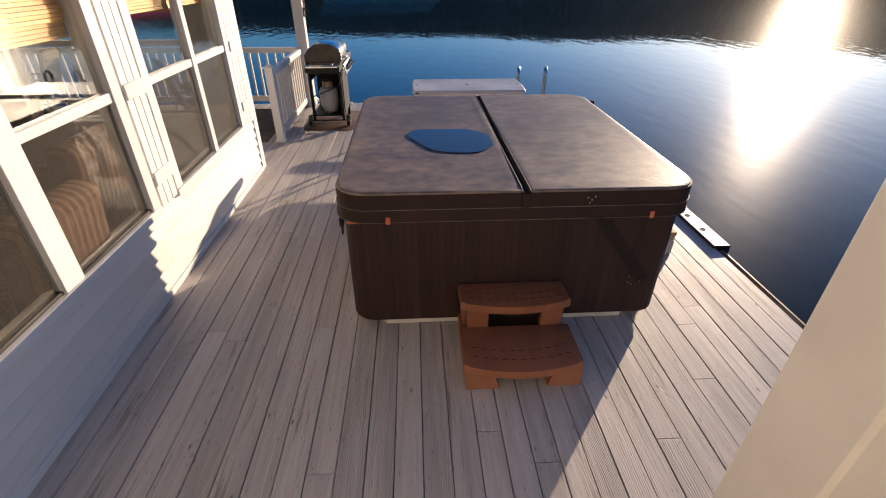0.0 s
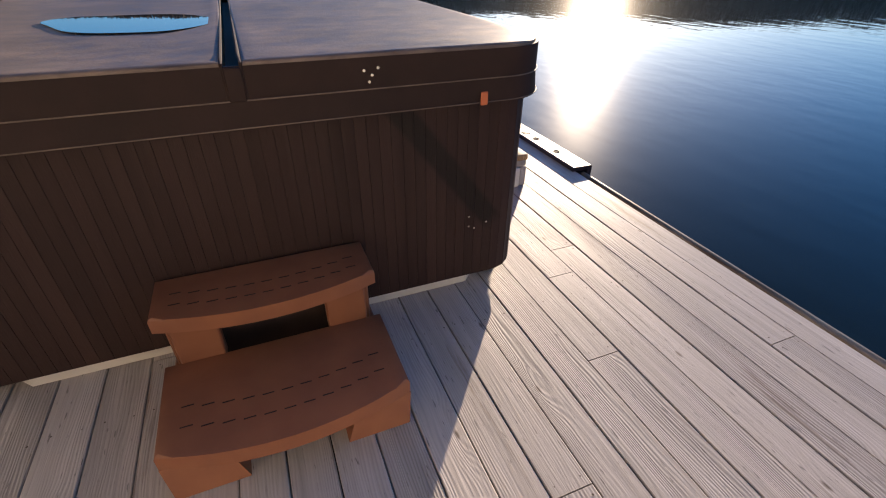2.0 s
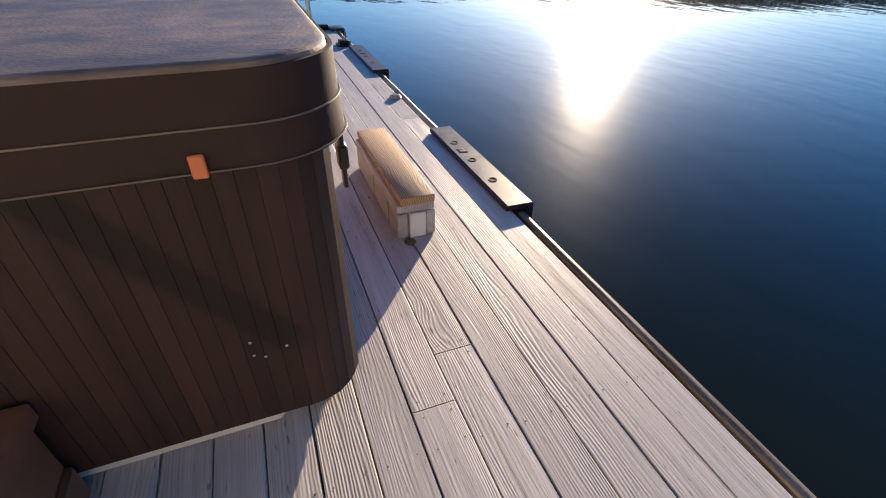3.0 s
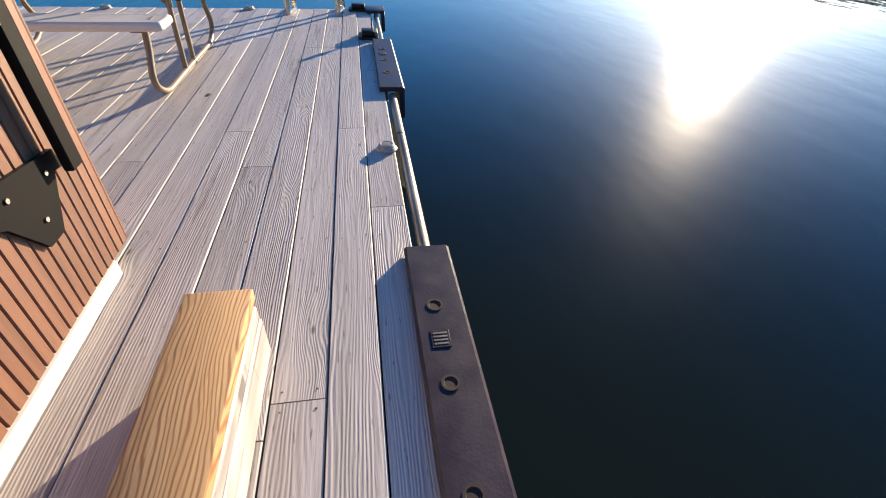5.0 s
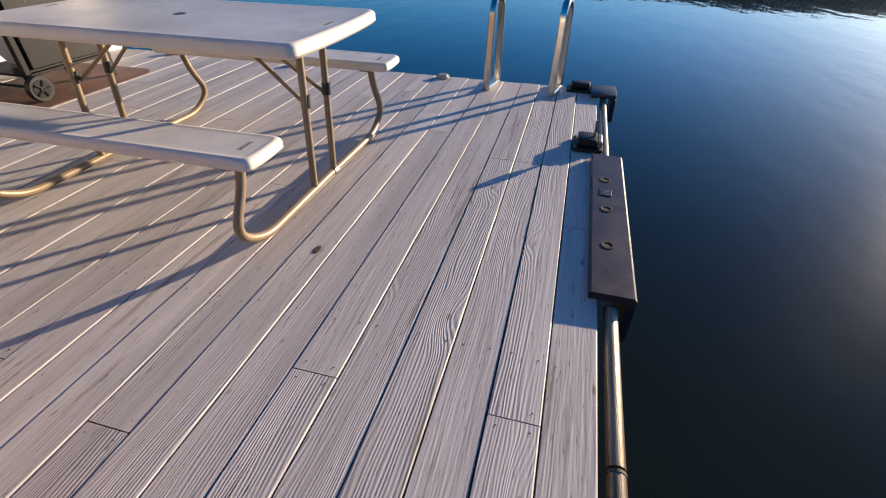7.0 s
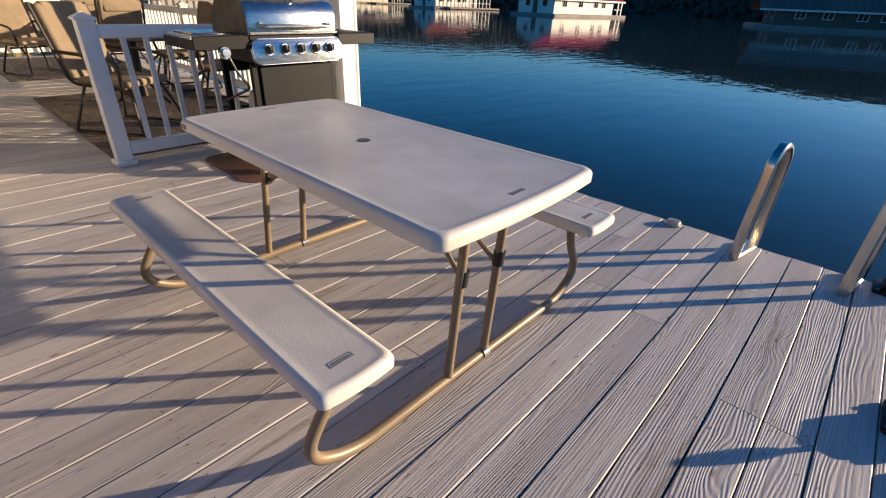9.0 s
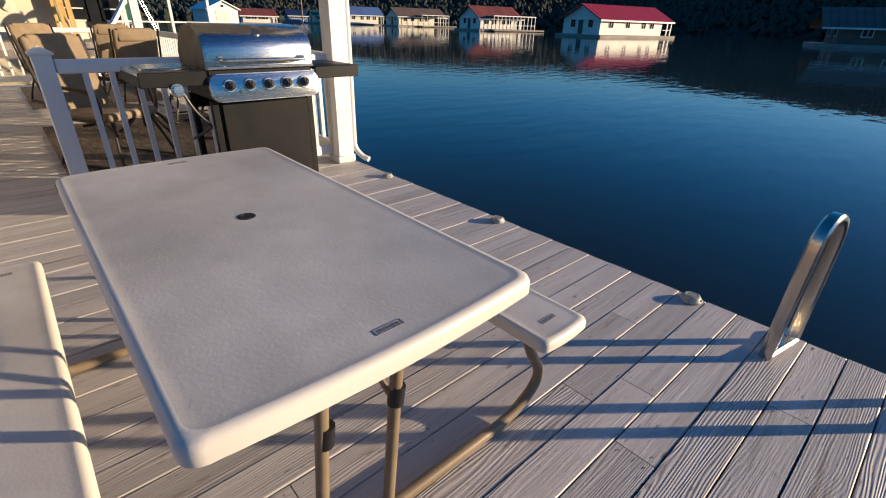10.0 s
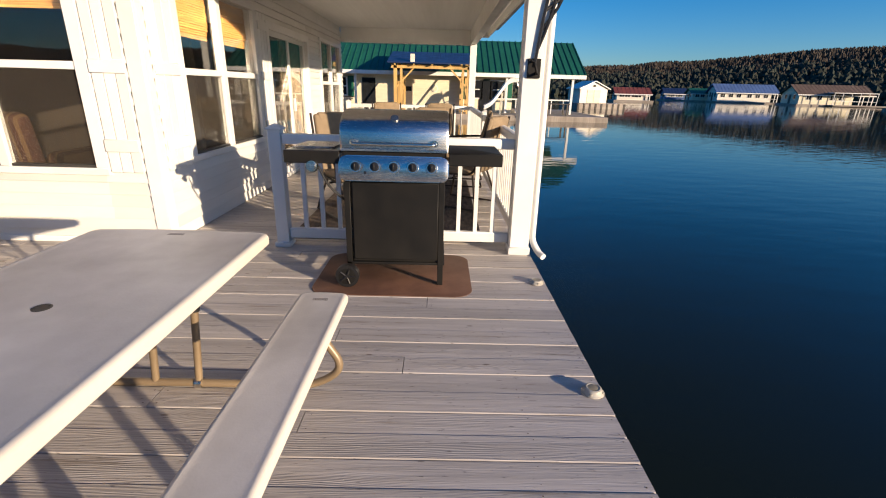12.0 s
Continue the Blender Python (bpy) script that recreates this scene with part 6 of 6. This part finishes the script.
def pine_awning():
    t = thing("pine_awning", (-30.9, 8.95, -0.12), 0, "yellow pine awning frame with navy sheet roof", "awning")
    for x in (-2.6, 0.0):
        for y in (-2.25, 2.25):
            part("post", box(x - 0.10, x + 0.10, y - 0.10, y + 0.10, 0.0, 2.75 if x == 0 else 3.35), YELLOWPINE, t, smooth=False)
            part("post", box(x - 0.07, x + 0.07, y * 0.84 - 0.07, y * 0.84 + 0.07, 0.0, 2.70 if x == 0 else 3.3), YELLOWPINE, t, smooth=False)
    part("beam", box(-0.1, 0.1, -2.5, 2.5, 2.60, 2.84), YELLOWPINE, t, smooth=False)
    part("beam", box(-2.7, -2.5, -2.5, 2.5, 3.2, 3.44), YELLOWPINE, t, smooth=False)
    for y in (-2.25, -1.1, 0.0, 1.1, 2.25):
        part("rafter", tube([(0.4, y, 2.80), (-2.9, y, 3.56)], 0.06, 4), YELLOWPINE, t, smooth=False)
    for s in (-1, 1):
        part("brace", tube([(0, s * 2.2, 1.5), (0, s * 1.1, 2.65)], 0.06, 4), YELLOWPINE, t, smooth=False)
        part("brace", tube([(0, s * 1.9, 0.1), (-1.8, s * 1.9, 2.4)], 0.06, 4), YELLOWPINE, t, smooth=False)
    rb = bmesh.new()
    q = [rb.verts.new(v) for v in ((0.5, -2.7, 2.87), (0.5, 2.7, 2.87), (-3.0, 2.7, 3.68), (-3.0, -2.7, 3.68))]
    r = [rb.verts.new((v.co.x, v.co.y, v.co.z + 0.06)) for v in q]
    rb.faces.new(q)
    rb.faces.new(r[::-1])
    for k in range(4):
        rb.faces.new((q[k], q[(k + 1) % 4], r[(k + 1) % 4], r[k]))
    part("sheet_roof", rb, NAVY, t, "navy metal sheet", smooth=False)
    part("vent_pipe", box(0.2, 0.42, -1.3, -1.05, 2.93, 3.4), CREAMW, t, smooth=False)


pine_awning()


def slide():
    t = thing("water_slide", (-30.6, 13.6, -0.12), 0, "white curved swimming slide with metal ladder on the dock", "water slide")
    pts = [(0.0, 0.55, 1.95), (0.0, 0.25, 1.95), (0.0, -0.1, 1.75), (0.0, -0.55, 1.1), (0.0, -0.95, 0.55), (0.0, -1.4, 0.32)]
    bm = bmesh.new()
    rows = []
    for x, y, z in bend(pts, 0.35, 5):
        rows.append([bm.verts.new((x + dx, y, z + dz)) for dx, dz in ((-0.38, 0.26), (-0.30, 0.0), (0.30, 0.0), (0.38, 0.26), (0.34, 0.26), (0.27, 0.05), (-0.27, 0.05), (-0.34, 0.26))])
    for a, b in zip(rows, rows[1:]):
        for k in range(8):
            bm.faces.new((a[k], a[(k + 1) % 8], b[(k + 1) % 8], b[k]))
    bm.faces.new(rows[0])
    bm.faces.new(rows[-1][::-1])
    part("chute", bm, WHITE, t)
    for s in (-1, 1):
        part("ladder_rail", tube([(s * 0.28, 1.25, 0.0), (s * 0.28, 0.5, 2.3)], 0.03, 6), CHROME, t)
        part("strut", tube([(s * 0.28, -0.4, 0.0), (s * 0.28, -0.3, 1.35)], 0.03, 6), CHROME, t)
    for k in range(6):
        u = (k + 0.5) / 6.5
        part("step", box(-0.28, 0.28, 1.25 - 0.75 * u - 0.06, 1.25 - 0.75 * u + 0.06, 2.3 * u - 0.02, 2.3 * u + 0.02), CHROME, t, smooth=False)


slide()
for y, s in ((3.1, 0.0), (16.9, 0.0)):
    t = thing("dock_table", (-31.6, y, -0.12), 10, "small dark dock table with a bench", "dock table", "dock tables")
    part("top", box(-0.4, 0.4, -0.8, 0.8, 0.70, 0.75, 0.01), DARKWOOD, t)
    for a in (-0.3, 0.3):
        for b in (-0.65, 0.65):
            part("leg", box(a - 0.04, a + 0.04, b - 0.04, b + 0.04, 0, 0.70), DARKWOOD, t)

# ---------- wooded hills round the lake ----------
BARE = mat("bare_winter_woods", (0.052, 0.038, 0.028), (0.036, 0.027, 0.020), 0.95, scale=0.06, stain=0.35, bump=0)
# shade on the lower slopes, put into a darker tree colour
SHADEWOODS = mat("shaded_slope_woods", (0.020, 0.030, 0.020), (0.034, 0.036, 0.026), 0.95, scale=0.08, stain=0.4, bump=0)
EARTH = mat("leaf_litter_ground", (0.070, 0.052, 0.036), (0.045, 0.034, 0.025), 0.95, scale=0.05, stain=0.4, bump=0)


def ridge_el(az):
    """Height of the ridge above the horizon in degrees, by bearing."""
    a = (az + 180) % 360 - 180
    v = 3.6 + 1.4 * math.exp(-((a + 50) / 14) ** 2) * 0.5
    v += 2.6 * math.exp(-((a + 2) / 34) ** 2) + 2.2 * math.exp(-((a - 45) / 30) ** 2)
    v -= 0.7 * math.exp(-((a + 78) / 12) ** 2)
    return v + 0.35 * noise.noise(Vector((a * 0.09, 2.0, 0))) + 0.15 * noise.noise(Vector((a * 0.3, 5.0, 0)))


SHORE, RIDGE = 250.0, 430.0


def hill_z(az, f):
    top = math.tan(radians(ridge_el(az))) * RIDGE + 1.0
    return WATER_Z - 0.5 + (top - 6.0 - WATER_Z) * (math.sin(f * math.pi / 2) ** 0.9) + 1.2 * noise.noise(Vector((az * 0.12, f * 3, 7)))


bm = bmesh.new()
grid = []
AZS = [k * 1.5 for k in range(240)]
for az in AZS:
    col = []
    for j in range(9):
        f = j / 6
        d = SHORE + (RIDGE - SHORE) * f + 18 * noise.noise(Vector((math.cos(radians(az)) * 3, math.sin(radians(az)) * 3, 1)))
        z = hill_z(az, min(1.0, f)) if f <= 1 else hill_z(az, 1.0) - (f - 1) * 60
        col.append(bm.verts.new((math.sin(radians(az)) * d, math.cos(radians(az)) * d, z if j else WATER_Z - 1)))
    grid.append(col)
for a, b in zip(grid, grid[1:] + grid[:1]):
    for j in range(8):
        bm.faces.new((a[j], a[j + 1], b[j + 1], b[j]))
solo("ground", bm, EARTH, kind="structure", label="low hills with leaf litter round the lake", smooth=True)

rw = random.Random(3)


def woods(name, m, count, f0, f1, hmin, hmax, wide, label, bushy=True):
    vs, fs = [], []
    for _ in range(count):
        az = rw.uniform(-125, 125)
        f = rw.uniform(f0, f1)
        d = SHORE + (RIDGE - SHORE) * f + 18 * noise.noise(Vector((math.cos(radians(az)) * 3, math.sin(radians(az)) * 3, 1)))
        x, y, z = math.sin(radians(az)) * d, math.cos(radians(az)) * d, hill_z(az, f) - 1
        h, w = rw.uniform(hmin, hmax), rw.uniform(0.7, 1.3) * wide
        k = len(vs)
        seg = 3 if bushy else 5
        tiers = ((0.15, 0.45), (0.42, 1.0), (0.72, 0.95), (0.92, 0.55)) if bushy else ((0.15, 0.35), (0.40, 1.0), (0.66, 0.8), (0.86, 0.4))
        a0 = rw.uniform(0, 6)
        for u, r in tiers:
            for s in range(seg):
                a = a0 + 2 * math.pi * s / seg
                q = w * r * rw.uniform(0.6, 1.35)
                vs.append((x + q * math.cos(a), y + q * math.sin(a), z + h * (u + rw.uniform(-0.07, 0.07))))
        vs.append((x + rw.uniform(-0.3, 0.3), y, z + h))
        for j in range(3):
            for s in range(seg):
                p, q = k + j * seg + s, k + j * seg + (s + 1) % seg
                fs.append((p, q, q + seg, p + seg))
        for s in range(seg):
            fs.append((k + 3 * seg + s, k + 3 * seg + (s + 1) % seg, k + 4 * seg))
    me = bpy.data.meshes.new(name)
    me.from_pydata(vs, [], fs)
    me.materials.append(m)
    tagged(new(name, me), label, "woods", "", "stuff")


woods("bare_woods", BARE, 60000, 0.22, 1.06, 1.8, 4.2, 0.50, "bare brown winter woods on the hillside")
# belt of dark trees added to stand for the shaded foot of the hills
woods("low_slope_woods", SHADEWOODS, 12000, 0.0, 0.36, 2.6, 5.0, 1.5, "woods along the far shore, darkened for the shade on the lower slope", False)

# ---------- deck boards, last ----------
deck = thing("floor", (0, 0, 0), 0, "weathered pale painted timber deck boards", "", "", "structure")
rng = random.Random(7)
cache = {}
NAIL = mat("rusty_nail_heads", (0.10, 0.07, 0.05), None, 0.6, bump=0)


EDGES = [-0.0015]                   # seams counted from the water's edge: the boards vary a little in width
for k in range(90):
    EDGES.append(EDGES[-1] - (PITCH if k < 8 else 0.137 if k < 17 else 0.147))


def board_x(i):
    return (EDGES[i] + EDGES[i + 1]) / 2


def board_z(i):
    """Every second board stands a little proud and shows a sunlit edge."""
    return -0.0004 if i % 2 else -0.0028


def board(i, y0, y1):
    L, near = round(y1 - y0, 2), round(EDGES[i] - EDGES[i + 1], 4)
    if (L, near) not in cache:
        bm = bmesh.new()
        w = near / 2 - 0.0017
        prof = [(-w, -0.032), (-w, -0.003), (-w + 0.002, 0.0), (w - 0.0045, 0.0), (w - 0.001, -0.003), (w, -0.032)]
        a = [bm.verts.new((x, 0.0, z)) for x, z in prof]
        b = [bm.verts.new((x, L - 0.004, z)) for x, z in prof]
        bm.faces.new(a)
        bm.faces.new(b[::-1])
        for k in range(6):
            bm.faces.new((a[k], a[(k + 1) % 6], b[(k + 1) % 6], b[k]))
        cache[L, near] = finish(bm, "deck_board", DECK)
    ob = new("deck_board", cache[L, near])
    ob.parent = deck
    ob.location = (board_x(i), y0, board_z(i))
    ob.rotation_euler = (0, rng.uniform(-0.004, 0.004), 0)


N_MAIN = 32
JOINTS = {19: (9.43, 5.8, 2.3), 2: (5.6, 1.9, 8.9), 1: (7.29, 3.3, 0.4), 5: (7.27, 4.0, 0.6), 6: (3.5, 9.2), 14: (2.95, 6.6)}
nails = []
for i in range(N_MAIN):
    cuts = sorted(JOINTS.get(i) or [c for c in (rng.uniform(-0.8, 1.2) + k * 3.0 for k in range(4)) if -1.2 < c < 9.9])
    ys = [-1.8] + [round(c, 1) for c in cuts] + [DECK_END]
    for a, b in zip(ys, ys[1:]):
        if b - a > 0.05:
            board(i, a, b)
            for y in (a + 0.03, b - 0.03):
                for s in (-0.045, 0.045):
                    nails.append((board_x(i) + s, y, board_z(i)))
    for y in [0.2 + 1.22 * k for k in range(9)]:
        for s in (-0.045, 0.045):
            nails.append((board_x(i) + s + rng.uniform(-0.006, 0.006), y + rng.uniform(-0.012, 0.012), board_z(i)))
for i in range(N_MAIN, 85):
    board(i, FRONT_Y - 0.02, DECK_END)
bm = bmesh.new()
for x, y, z in nails:
    r = rng.uniform(0.0022, 0.004)
    vs = [bm.verts.new((x + r * math.cos(k * 1.0472), y + r * math.sin(k * 1.0472), z + 0.0012)) for k in range(6)]
    bm.faces.new(vs)
ob = part("nail_heads", bm, NAIL, deck, smooth=False)
tagged(ob, kind="stuff")
part("knot_hole", lathe([(0.020, 0.0004), (0.018, 0.0016), (0.010, 0.0012)], 12), NAIL, deck, "dark open knot hole", loc=(-1.083, 7.853, 0.0)).scale = (0.7, 1.5, 1)
fr = thing("deck_frame", (0, 0, 0), 0, "dark floating frame and rim boards under the deck", "", "", "structure")
part("rim_board", box(-0.045, -0.001, -1.8, DECK_END - 0.05, -0.26, -0.036, 0.004), DARKWOOD, fr)
part("rim_board", box(-12.4, -0.001, DECK_END - 0.045, DECK_END - 0.002, -0.26, -0.036, 0.004), DARKWOOD, fr)
for y in np.arange(-1.5, 10.2, 0.61):
    part("joist", box(-12.4 if y > 7.3 else WALL_X, -0.05, y - 0.02, y + 0.02, -0.2, -0.036), DARKWOOD, fr, smooth=False)
part("float", box(-12.3, -0.10, -1.8, DECK_END - 0.1, -0.6, -0.205, 0.02), DARKWOOD, fr)
